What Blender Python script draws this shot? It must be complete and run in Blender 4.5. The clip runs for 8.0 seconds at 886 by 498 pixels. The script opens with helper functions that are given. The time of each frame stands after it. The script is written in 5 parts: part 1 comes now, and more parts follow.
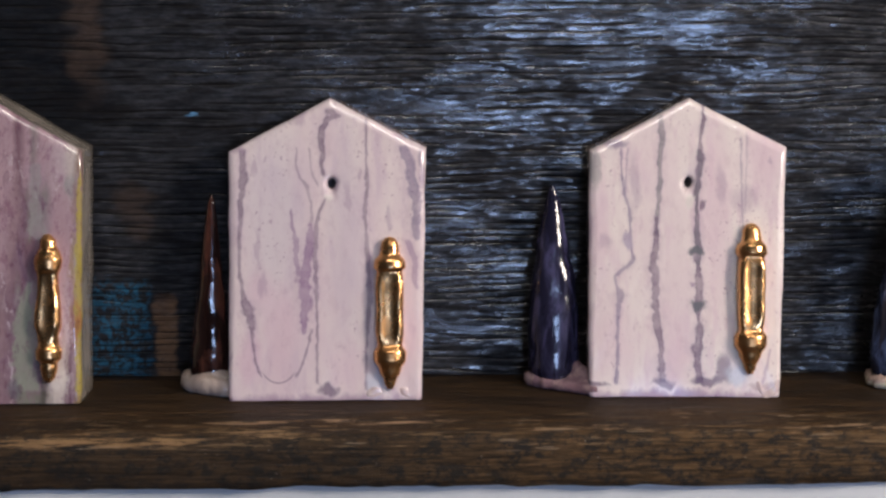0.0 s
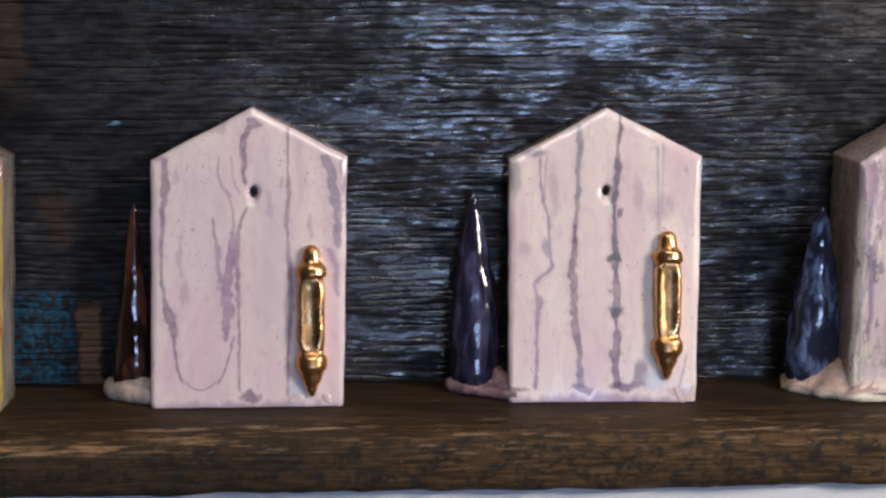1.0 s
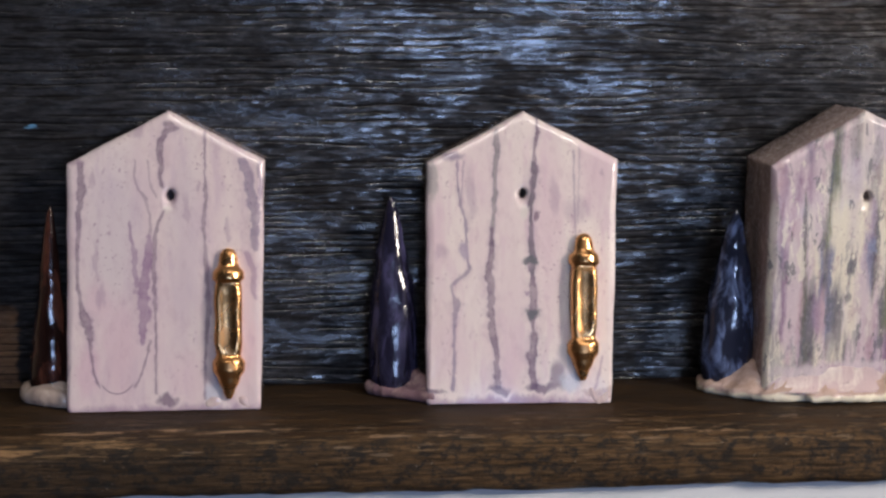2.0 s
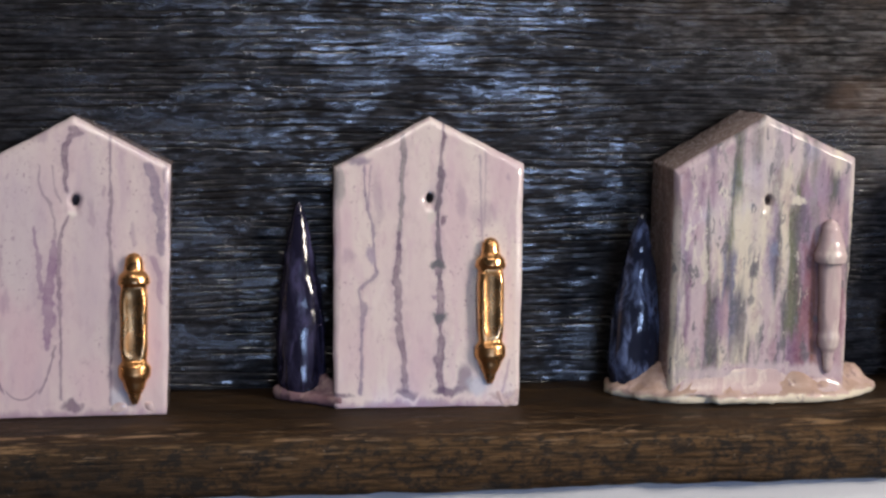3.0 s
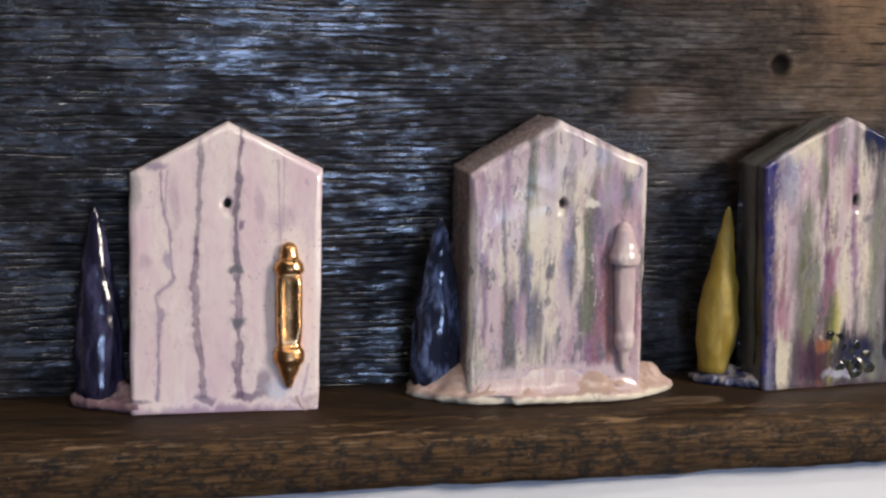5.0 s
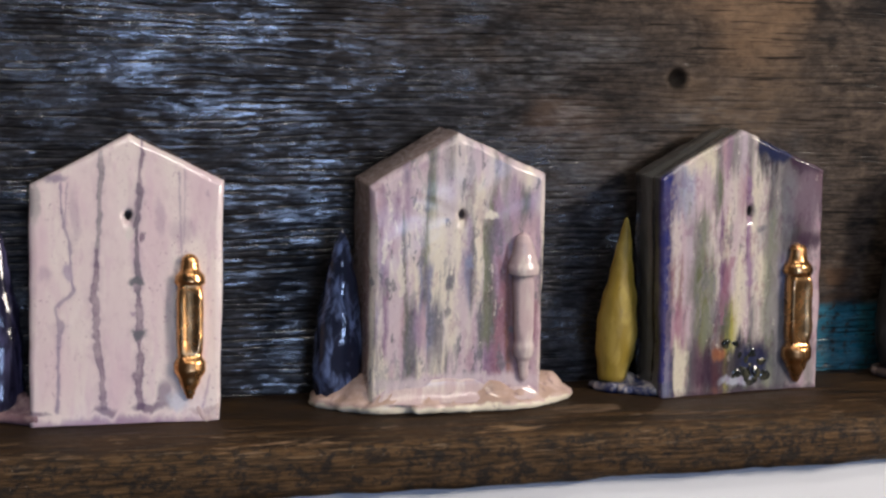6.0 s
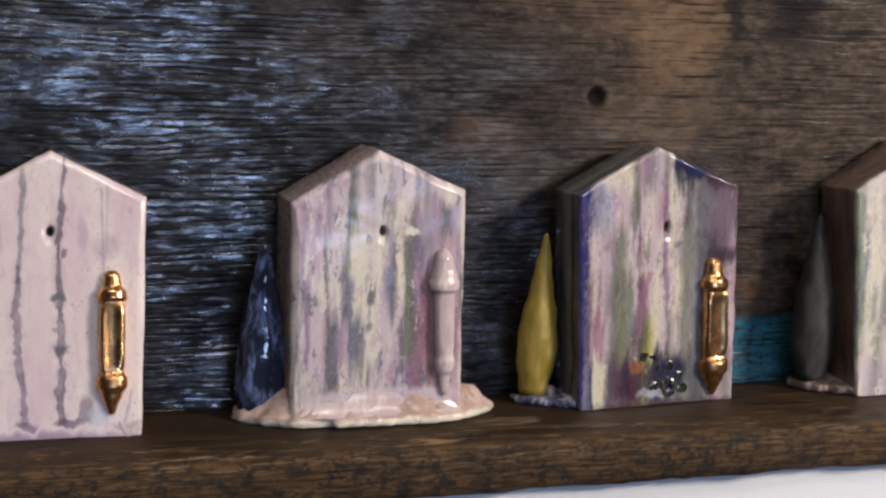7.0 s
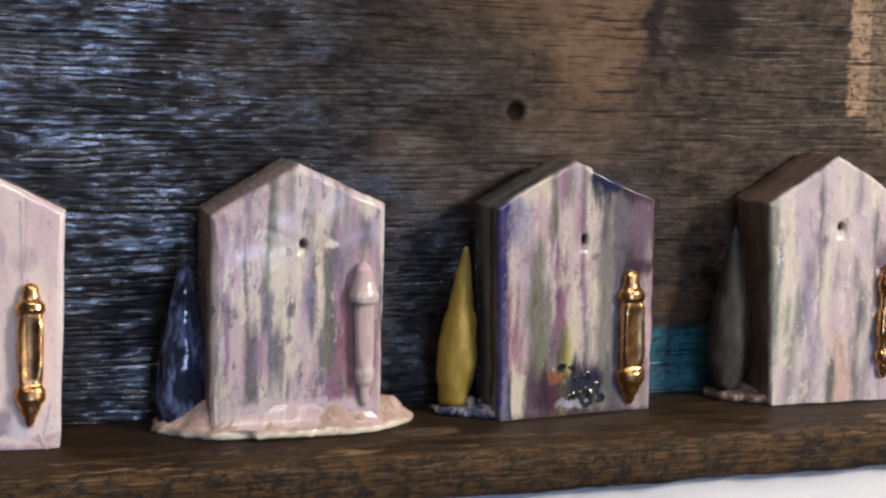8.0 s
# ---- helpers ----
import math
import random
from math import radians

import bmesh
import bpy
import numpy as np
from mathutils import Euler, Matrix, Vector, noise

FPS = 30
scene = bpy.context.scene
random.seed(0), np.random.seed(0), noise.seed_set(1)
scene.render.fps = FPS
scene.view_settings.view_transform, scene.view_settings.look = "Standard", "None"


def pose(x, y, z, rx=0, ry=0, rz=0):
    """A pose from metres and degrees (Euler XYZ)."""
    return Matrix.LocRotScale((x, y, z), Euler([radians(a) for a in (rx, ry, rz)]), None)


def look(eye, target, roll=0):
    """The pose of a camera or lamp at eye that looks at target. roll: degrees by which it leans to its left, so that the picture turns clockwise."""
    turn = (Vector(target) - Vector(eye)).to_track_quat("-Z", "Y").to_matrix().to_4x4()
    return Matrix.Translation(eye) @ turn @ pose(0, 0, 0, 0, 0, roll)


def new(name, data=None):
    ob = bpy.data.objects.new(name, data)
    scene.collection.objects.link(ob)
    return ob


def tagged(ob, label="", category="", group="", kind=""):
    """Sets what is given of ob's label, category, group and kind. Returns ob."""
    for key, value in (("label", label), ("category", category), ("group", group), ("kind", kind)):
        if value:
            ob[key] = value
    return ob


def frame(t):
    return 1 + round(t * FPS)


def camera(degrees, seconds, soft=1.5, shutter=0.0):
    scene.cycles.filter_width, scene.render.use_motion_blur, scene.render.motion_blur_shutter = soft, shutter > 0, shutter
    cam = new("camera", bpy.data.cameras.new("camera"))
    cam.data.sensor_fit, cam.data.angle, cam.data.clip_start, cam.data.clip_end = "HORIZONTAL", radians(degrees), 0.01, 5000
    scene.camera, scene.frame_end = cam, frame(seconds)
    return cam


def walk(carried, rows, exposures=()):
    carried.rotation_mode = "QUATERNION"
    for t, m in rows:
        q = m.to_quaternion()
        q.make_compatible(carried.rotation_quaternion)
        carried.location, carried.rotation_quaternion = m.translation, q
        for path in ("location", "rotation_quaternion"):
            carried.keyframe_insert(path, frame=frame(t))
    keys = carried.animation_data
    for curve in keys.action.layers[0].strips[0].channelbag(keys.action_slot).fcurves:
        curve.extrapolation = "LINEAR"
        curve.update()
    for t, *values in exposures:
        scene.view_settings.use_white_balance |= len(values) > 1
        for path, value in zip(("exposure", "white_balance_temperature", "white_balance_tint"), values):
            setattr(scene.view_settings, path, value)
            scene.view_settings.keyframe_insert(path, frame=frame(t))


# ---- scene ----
cam = camera(34.0, 8.0, soft=2.6)
PATH = [
    (0, (-0.14979, -0.59499, 1.35935), (-0.13720, -0.10285, 1.27194), 0.03),
    (0.5, (-0.14434, -0.59732, 1.36250), (-0.12265, -0.10570, 1.27394), 0.16),
    (1, (-0.13826, -0.60175, 1.36136), (-0.10853, -0.11001, 1.27585), 0.27),
    (2.5, (-0.11547, -0.60812, 1.36032), (-0.06114, -0.11782, 1.27876), 0.51),
    (3, (-0.10709, -0.61113, 1.35717), (-0.04383, -0.12137, 1.27887), 0.57),
    (3.5, (-0.09917, -0.61186, 1.36051), (-0.02828, -0.12365, 1.27913), 0.59),
    (4, (-0.08669, -0.61427, 1.35534), (-0.00821, -0.12659, 1.27782), 0.47),
    (4.5, (-0.07751, -0.61658, 1.35730), (0.01116, -0.13072, 1.27930), 0.63),
    (6, (-0.05771, -0.62969, 1.36125), (0.06509, -0.15066, 1.28738), 1.04),
    (6.5, (-0.05377, -0.63446, 1.36411), (0.07770, -0.15751, 1.29178), 1.18),
    (7, (-0.05062, -0.63982, 1.36612), (0.09109, -0.16558, 1.29528), 1.33),
    (7.5, (-0.04676, -0.64412, 1.36934), (0.10495, -0.17298, 1.29861), 1.56),
    (8, (-0.04355, -0.64915, 1.36863), (0.11759, -0.18060, 1.30160), 1.64),
]
walk(cam, [(t, look(eye, target, roll)) for t, eye, target, roll in PATH],
     [(0, 0.0), (1, 0.05), (2.5, -0.15), (3.0, -0.17), (3.5, -0.31), (4.0, -0.09), (4.5, -0.04), (6, -0.17), (7, -0.13), (8, -0.10)])

# ---------------------------------------------------------------- world and light
def sky_world():
    w = bpy.data.worlds.new("sky")
    scene.world = w
    w.use_nodes = True
    nt = w.node_tree
    sky = nt.nodes.new("ShaderNodeTexSky")
    sky.sky_type, sky.sun_disc = "NISHITA", False
    sky.sun_elevation, sky.sun_rotation = radians(35), radians(200)
    bg = nt.nodes["Background"]
    bg.inputs["Strength"].default_value = 0.1
    nt.links.new(sky.outputs[0], bg.inputs["Color"])


def area(name, place, target, size, watts, colour):
    lamp = bpy.data.lights.new(name, "AREA")
    lamp.shape, lamp.size, lamp.size_y = "RECTANGLE", size[0], size[1]
    lamp.energy, lamp.color = watts, colour
    ob = new(name, lamp)
    ob.matrix_world = look(place, target)
    return ob


sky_world()
area("window_daylight", (0.31, -2.58, 1.26), (0.20, 0.0, 1.28), (0.64, 0.28), 12.8, (0.40, 0.58, 1.0))
area("side_window_daylight", (1.12, -1.0, 1.80), (0.05, 0.0, 1.25), (0.32, 0.32), 23.0, (1.0, 0.89, 0.79))
LAMPS = [(0.05, -0.90, 2.45)]
for x, y, z in LAMPS:
    area("ceiling_panel_light", (x, y, z - 0.12), (x, y + 0.02, 0.0), (0.90, 0.14), 6.5, (1.0, 0.94, 0.88))
SPOTS = [(-0.13, -1.18, 2.40), (0.0, -1.08, 2.40), (0.13, -1.18, 2.40)]
for place in SPOTS:
    lamp = bpy.data.lights.new("ceiling_bulb", "POINT")
    lamp.energy, lamp.color, lamp.shadow_soft_size = 0.8, (1.0, 0.86, 0.72), 0.025
    new("ceiling_bulb", lamp).location = (place[0], place[1] + 0.35, place[2] - 0.10)
scene.view_settings.exposure = 0.0


# ---------------------------------------------------------------- node helpers
class Mat:
    """A node material whose coordinates are centimetres in the object's own frame."""

    def __init__(self, name, rough=0.5, metal=0.0, coat=0.0, spec=0.5):
        self.m = bpy.data.materials.new(name)
        self.m.use_nodes = True
        self.nt = self.m.node_tree
        self.b = self.nt.nodes["Principled BSDF"]
        self.b.inputs["Roughness"].default_value = rough
        self.b.inputs["Metallic"].default_value = metal
        self.b.inputs["Coat Weight"].default_value = coat
        self.b.inputs["Coat Roughness"].default_value = 0.06
        self.b.inputs["Specular IOR Level"].default_value = spec
        tc = self.nt.nodes.new("ShaderNodeTexCoord")
        self.p = self.vec("SCALE", tc.outputs["Object"], scale=100.0)
        self.sep = self.nt.nodes.new("ShaderNodeSeparateXYZ")
        self.link(self.p, self.sep.inputs[0])
        self.x, self.y, self.z = self.sep.outputs
        self.vx = self.x

    def link(self, a, socket):
        if isinstance(a, (int, float)):
            socket.default_value = a
        elif isinstance(a, tuple):
            socket.default_value = a if len(a) == len(socket.default_value) else (*a, 1.0)
        else:
            self.nt.links.new(a, socket)

    def math(self, op, a, b=0.0, c=0.0, clamp=False):
        n = self.nt.nodes.new("ShaderNodeMath")
        n.operation, n.use_clamp = op, clamp
        for value, socket in zip((a, b, c), n.inputs):
            self.link(value, socket)
        return n.outputs[0]

    def vec(self, op, a, b=None, scale=None):
        n = self.nt.nodes.new("ShaderNodeVectorMath")
        n.operation = op
        self.link(a, n.inputs[0])
        if b is not None:
            self.link(b, n.inputs[1])
        if scale is not None:
            self.link(scale, n.inputs["Scale"])
        return n.outputs["Value"] if op in ("LENGTH", "DISTANCE", "DOT_PRODUCT") else n.outputs["Vector"]

    def noise(self, stretch=(1, 1, 1), scale=1.0, detail=3.0, shift=0.0, rough=0.55, vector=None, colour=False, warp=0.0):
        v = self.vec("MULTIPLY", vector or self.p, stretch)
        if shift:
            v = self.vec("ADD", v, (shift, shift * 1.7, shift * 0.6))
        n = self.nt.nodes.new("ShaderNodeTexNoise")
        self.link(v, n.inputs["Vector"])
        for key, value in (("Scale", scale), ("Detail", detail), ("Roughness", rough), ("Distortion", warp)):
            n.inputs[key].default_value = value
        return n.outputs["Color"] if colour else n.outputs["Fac"]

    def ramp(self, a, lo, hi, out0=0.0, out1=1.0, smooth=True):
        n = self.nt.nodes.new("ShaderNodeMapRange")
        n.interpolation_type = "SMOOTHSTEP" if smooth else "LINEAR"
        for value, socket in zip((a, lo, hi, out0, out1), n.inputs):
            self.link(value, socket)
        return n.outputs[0]

    def mix(self, fac, a, b, mode="MIX"):
        n = self.nt.nodes.new("ShaderNodeMix")
        n.data_type, n.blend_type, n.clamp_factor = "RGBA", mode, True
        self.link(fac, n.inputs[0])
        self.link(a, n.inputs[6])
        self.link(b, n.inputs[7])
        return n.outputs[2]

    def times(self, *some):
        out = some[0]
        for other in some[1:]:
            out = self.math("MULTIPLY", out, other)
        return out

    def warped(self, amount, stretch, scale=1.0, shift=0.0, detail=3.0):
        c = self.noise(stretch, scale, detail, shift, colour=True)
        return self.vec("ADD", self.p, self.vec("SCALE", self.vec("SUBTRACT", c, (0.5, 0.5, 0.5)), scale=amount))

    def patch(self, cx, cz, rx, rz, soft=0.35, vector=None):
        """An oval stain in the x-z plane; its edge follows the warped coordinates."""
        v = self.vec("MULTIPLY", self.vec("SUBTRACT", vector or self.p, (cx, 0, cz)), (1 / rx, 0, 1 / rz))
        return self.ramp(self.vec("LENGTH", v), 1 + soft, 1 - soft)

    def bump(self, height, strength, distance):
        n = self.nt.nodes.new("ShaderNodeBump")
        n.inputs["Strength"].default_value, n.inputs["Distance"].default_value = strength, distance
        self.link(height, n.inputs["Height"])
        self.link(n.outputs[0], self.b.inputs["Normal"])
        return n.outputs[0]

    def done(self, colour, rough=None):
        self.link(colour, self.b.inputs["Base Color"])
        if rough is not None:
            self.link(rough, self.b.inputs["Roughness"])
        return self.m


# ---------------------------------------------------------------- materials
PURPLE, MAUVE, PINK = (0.12, 0.072, 0.135), (0.39, 0.28, 0.37), (0.66, 0.48, 0.54)
DEEP_MAUVE, GREY_MAUVE, SLATE_VIOLET = (0.27, 0.16, 0.28), (0.44, 0.36, 0.45), (0.25, 0.20, 0.29)
GREY_LILAC, PALE_BLUE, GREY_BLUE = (0.58, 0.51, 0.56), (0.52, 0.55, 0.64), (0.23, 0.25, 0.36)
CREAM, CHALK, SHELL, PEACH = (0.76, 0.71, 0.59), (0.69, 0.63, 0.59), (0.63, 0.53, 0.56), (0.66, 0.48, 0.42)
ROSE_DUST, ROSE, WINE, DUSK = (0.54, 0.40, 0.44), (0.48, 0.28, 0.35), (0.30, 0.14, 0.19), (0.38, 0.27, 0.30)
DIM_MAUVE, DUSK_VIOLET, BLACK_VIOLET = (0.24, 0.15, 0.19), (0.17, 0.125, 0.16), (0.045, 0.025, 0.045)
STONE, SLATE, SAGE_GREY, SAGE = (0.32, 0.30, 0.30), (0.15, 0.15, 0.17), (0.28, 0.30, 0.24), (0.30, 0.36, 0.27)
DARK_GREEN, MOSS, OLIVE, LIME = (0.11, 0.13, 0.10), (0.17, 0.20, 0.11), (0.24, 0.25, 0.12), (0.50, 0.47, 0.13)
OCHRE, UMBER, UMBER_ROSE, RUST = (0.36, 0.29, 0.04), (0.24, 0.16, 0.11), (0.40, 0.27, 0.27), (0.34, 0.14, 0.06)
RED_BROWN, NAVY, ULTRAMARINE = (0.24, 0.08, 0.045), (0.015, 0.02, 0.06), (0.012, 0.020, 0.14)


class Glaze(Mat):
    """Shiny earthenware glaze that ran down the clay: base tones or rows of streaks, then single runs and stains."""

    def ground(self, base, seed, side, lean, dirt, body=0.14, deep=1.0):
        self.seed, self.side, self.lean, self.dirt = seed, side, lean, dirt
        self.tone = self.noise((0.55, 0.55, 0.13), 1.0, 4.0, seed)
        col = self.mix(self.ramp(self.tone, 0.35, 0.65), base[0], base[1])
        fine = self.noise((2.2, 2.2, 0.35), 1.0, 4.0, seed + 3)
        self.col = self.mix(self.ramp(fine, 0.48, 0.72, 0.0, 0.75), col, base[2])
        jag = self.nt.nodes.new("ShaderNodeSeparateXYZ")
        self.link(self.warped(0.16, (4.5, 4.5, 3.6), 1.0, seed + 55, 4.0), jag.inputs[0])
        self.vx = jag.outputs[0]
        self.stain = self.warped(0.8, (2.2, 2.2, 1.0), 1.0, seed + 40, 5.0)
        drip = self.noise((2.2, 2.2, 0.30), 1.0, 4.0, seed + 21, rough=0.6)
        torn = self.noise((6.0, 6.0, 2.6), 1.0, 3.0, seed + 25, rough=0.6)
        self.sx = self.math("ADD", self.vx, self.math("ADD", self.math("MULTIPLY", self.math("SUBTRACT", drip, 0.5), 0.55), self.math("MULTIPLY", self.math("SUBTRACT", torn, 0.5), 0.22)))
        rag = self.noise((3.4, 3.4, 0.22), 1.0, 3.0, seed + 29)
        self.sz = self.math("ADD", self.z, self.math("MULTIPLY", self.math("SUBTRACT", rag, 0.5), 3.2))
        self.last, self.under, self.body, self.deep = None, self.col, body, deep
        return self

    def cover(self, fac, most, colour):
        self.col = self.mix(self.math("MULTIPLY", fac, most), self.col, colour)

    def row(self, z, stops):
        """The colours side by side across the front at one height; rows are given from the top down."""
        n = self.nt.nodes.new("ShaderNodeValToRGB")
        self.link(self.ramp(self.sx, -5.0, 5.0, 0.0, 1.0, False), n.inputs[0])
        bar = n.color_ramp
        while len(bar.elements) < len(stops):
            bar.elements.new(1.0)
        for e, (x, colour) in zip(bar.elements, stops):
            e.position, e.color = (x + 5.0) / 10.0, (*(v ** self.deep for v in colour), 1.0)
        colour = self.mix(self.body, n.outputs[0], self.under)
        if self.last is None:
            self.col = colour
        else:
            half = (self.last - z) / 2
            self.col = self.mix(self.ramp(self.sz, z + 1.6 * half, z + 0.4 * half), self.col, colour)
        self.last = z

    def run(self, colour, most, points):
        """A run of glaze through points of height, place across and half width, from the bottom up."""
        z0, z1 = points[0][0], points[-1][0]
        n = self.nt.nodes.new("ShaderNodeValToRGB")
        self.link(self.ramp(self.z, z0, z1, 0.0, 1.0, False), n.inputs[0])
        bar = n.color_ramp
        while len(bar.elements) < len(points):
            bar.elements.new(1.0)
        for e, (z, x, wide) in zip(bar.elements, points):
            e.position, e.color = (z - z0) / (z1 - z0), ((x + 5.0) / 10.0, wide, 0.0, 1.0)
        sep = self.nt.nodes.new("ShaderNodeSeparateColor")
        self.link(n.outputs[0], sep.inputs[0])
        at = self.math("MULTIPLY_ADD", sep.outputs[0], 10.0, -5.0)
        bead = self.noise((3.0, 3.0, 2.4), 1.0, 2.0, self.seed + z1)
        wide = self.math("MULTIPLY", sep.outputs[1], self.ramp(bead, 0.30, 0.70, 0.55, 1.25))
        off = self.math("DIVIDE", self.math("ABSOLUTE", self.math("SUBTRACT", self.vx, at)), wide)
        ends = self.times(self.ramp(self.z, z0 - 0.08, z0 + 0.08), self.ramp(self.z, z1 + 0.08, z1 - 0.08))
        self.cover(self.times(self.ramp(off, 3.4, 0.8), ends), 0.26 * most, MAUVE)
        thin = self.noise((1.2, 1.2, 1.5), 1.0, 4.0, self.seed + 2 * z1, rough=0.7)
        lip = self.times(self.ramp(off, 1.25, 0.65), self.ramp(off, 0.35, 0.80, 0.84, 1.0))
        self.cover(self.times(lip, self.ramp(thin, 0.32, 0.62, 0.62, 1.0), ends), most, colour)

    def flecks(self, colour, fx, fz, lo, hi, most):
        """Small torn streaks of one colour all over the front."""
        fac = self.noise((fx, fx, fz), 1.0, 4.0, self.seed + 10 * fx, rough=0.66, warp=0.3, vector=self.stain)
        self.cover(self.ramp(fac, lo, hi), most, colour)

    def blot(self, colour, most, x, z, rx, rz, soft):
        self.cover(self.patch(x, z, rx, rz, soft, self.stain), most, colour)

    def ring(self, colour, most, x, z, rx, rz, width, below):
        v = self.vec("MULTIPLY", self.vec("SUBTRACT", self.p, (x, 0, z)), (1 / rx, 0, 1 / rz))
        off = self.math("ABSOLUTE", self.math("SUBTRACT", self.vec("LENGTH", v), 1.0))
        self.cover(self.times(self.ramp(off, width, width * 0.3), self.ramp(self.z, below + 0.2, below - 0.1)), most, colour)

    def fired(self, coat=0.5, rough=(0.13, 0.27)):
        """Blotches, dirt on the rims, flanks toned with their shade, specks, and the skin of the glaze."""
        s, seed, dirt = self, self.seed, self.dirt
        blot = s.noise((2.4, 2.4, 1.1), 1.0, 5.0, seed + 64, rough=0.7)
        col = s.mix(s.ramp(blot, 0.52, 0.64, 0.0, dirt), s.col, (0.66, 0.52, 0.64), "MULTIPLY")
        geo = s.nt.nodes.new("ShaderNodeNewGeometry")
        col = s.mix(s.times(s.ramp(geo.outputs["Pointiness"], 0.515, 0.56), s.ramp(blot, 0.42, 0.60, 0.0, 0.5)), col, (0.30, 0.20, 0.22))
        # Sides and roof get their own tone, with their shade mixed into it.
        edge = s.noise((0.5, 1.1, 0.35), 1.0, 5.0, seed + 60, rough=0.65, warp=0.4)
        shaded_flank = s.mix(s.ramp(edge, 0.32, 0.68), tuple(0.75 * v for v in s.side), tuple(1.3 * v for v in s.side))
        col = s.mix(s.ramp(s.math("SUBTRACT", s.y, s.math("MULTIPLY", s.z, math.tan(radians(s.lean)))), 0.14, 0.34), col, shaded_flank)
        dots = s.noise((7, 7, 5.5), 1.0, 2.0, seed + 70)
        col = s.mix(s.times(s.ramp(dots, 0.64, 0.68, 0.0, 0.6), s.ramp(s.tone, 0.44, 0.60)), col, (0.50, 0.36, 0.50), "MULTIPLY")
        craze = s.noise((7, 7, 5), 1.0, 3.0, seed + 80)
        col = s.mix(s.ramp(craze, 0.42, 0.75, 0.0, 0.4 * dirt), col, (0.72, 0.66, 0.66), "MULTIPLY")
        lump = s.math("ADD", s.noise((1, 1, 0.5), 0.9, 3.0, seed + 90), s.math("MULTIPLY", s.noise((4, 4, 2.0), 1.0, 4.0, seed + 95), 0.12 + 0.3 * dirt))
        s.bump(lump, 0.15, 0.0012)
        s.b.inputs["Coat Weight"].default_value = coat
        s.b.inputs["Coat Roughness"].default_value = 0.05
        return s.done(col, s.ramp(craze, 0.3, 0.8, *rough))


def plain_glaze(name, dark, light, seed, rough=0.12, stretch=0.35, coat=0.4, lo=0.45, hi=0.72):
    s = Mat(name, rough=rough, coat=coat)
    fac = s.noise((1.6, 1.6, stretch), 1.0, 4.0, seed, rough=0.6, warp=0.6)
    col = s.mix(s.ramp(fac, lo, hi), dark, light)
    col = s.mix(s.ramp(s.noise((5, 5, 3), 1.0, 3.0, seed + 5), 0.60, 0.74, 0.0, 0.45), col, tuple(0.35 * v for v in dark))
    s.bump(s.noise((1.3, 1.3, 0.7), 1.0, 4.0, seed + 8), 0.32, 0.0022)
    return s.done(col, s.ramp(fac, 0.3, 0.7, rough * 0.8, rough * 1.5))


def plate_glaze(name, rim, top, pale, seed, height):
    """A clay slab whose glaze ran thin at the torn rim and pooled on top."""
    s = Mat(name, rough=0.16)
    blot = s.noise((0.9, 1.6, 1.2), 1.0, 5.0, seed, rough=0.65, warp=0.5)
    col = s.mix(s.ramp(blot, 0.40, 0.62), top, pale)
    lip = s.math("ADD", s.z, s.math("MULTIPLY", s.math("SUBTRACT", blot, 0.5), 0.7))
    col = s.mix(s.ramp(lip, height, height - 0.12), col, rim)
    col = s.mix(s.ramp(s.noise((2.2, 2.2, 2.2), 1.0, 4.0, seed + 4, rough=0.7), 0.58, 0.68, 0.0, 0.6), col, (0.20, 0.13, 0.15))
    s.bump(s.noise((1.6, 1.6, 1.2), 1.0, 4.0, seed + 8), 0.4, 0.0016)
    return s.done(col, s.ramp(blot, 0.3, 0.7, 0.10, 0.26))


def gold():
    s = Mat("gold_lustre", rough=0.14, metal=1.0)
    fac = s.noise((1.5, 1.5, 1.0), 1.0, 4.0, 2.0)
    col = s.mix(s.ramp(fac, 0.35, 0.7), (0.84, 0.48, 0.21), (0.66, 0.33, 0.13))
    s.bump(s.noise((1.0, 1.0, 0.6), 1.0, 2.0, 5.0), 0.22, 0.0012)
    return s.done(col, s.ramp(fac, 0.3, 0.75, 0.20, 0.34))


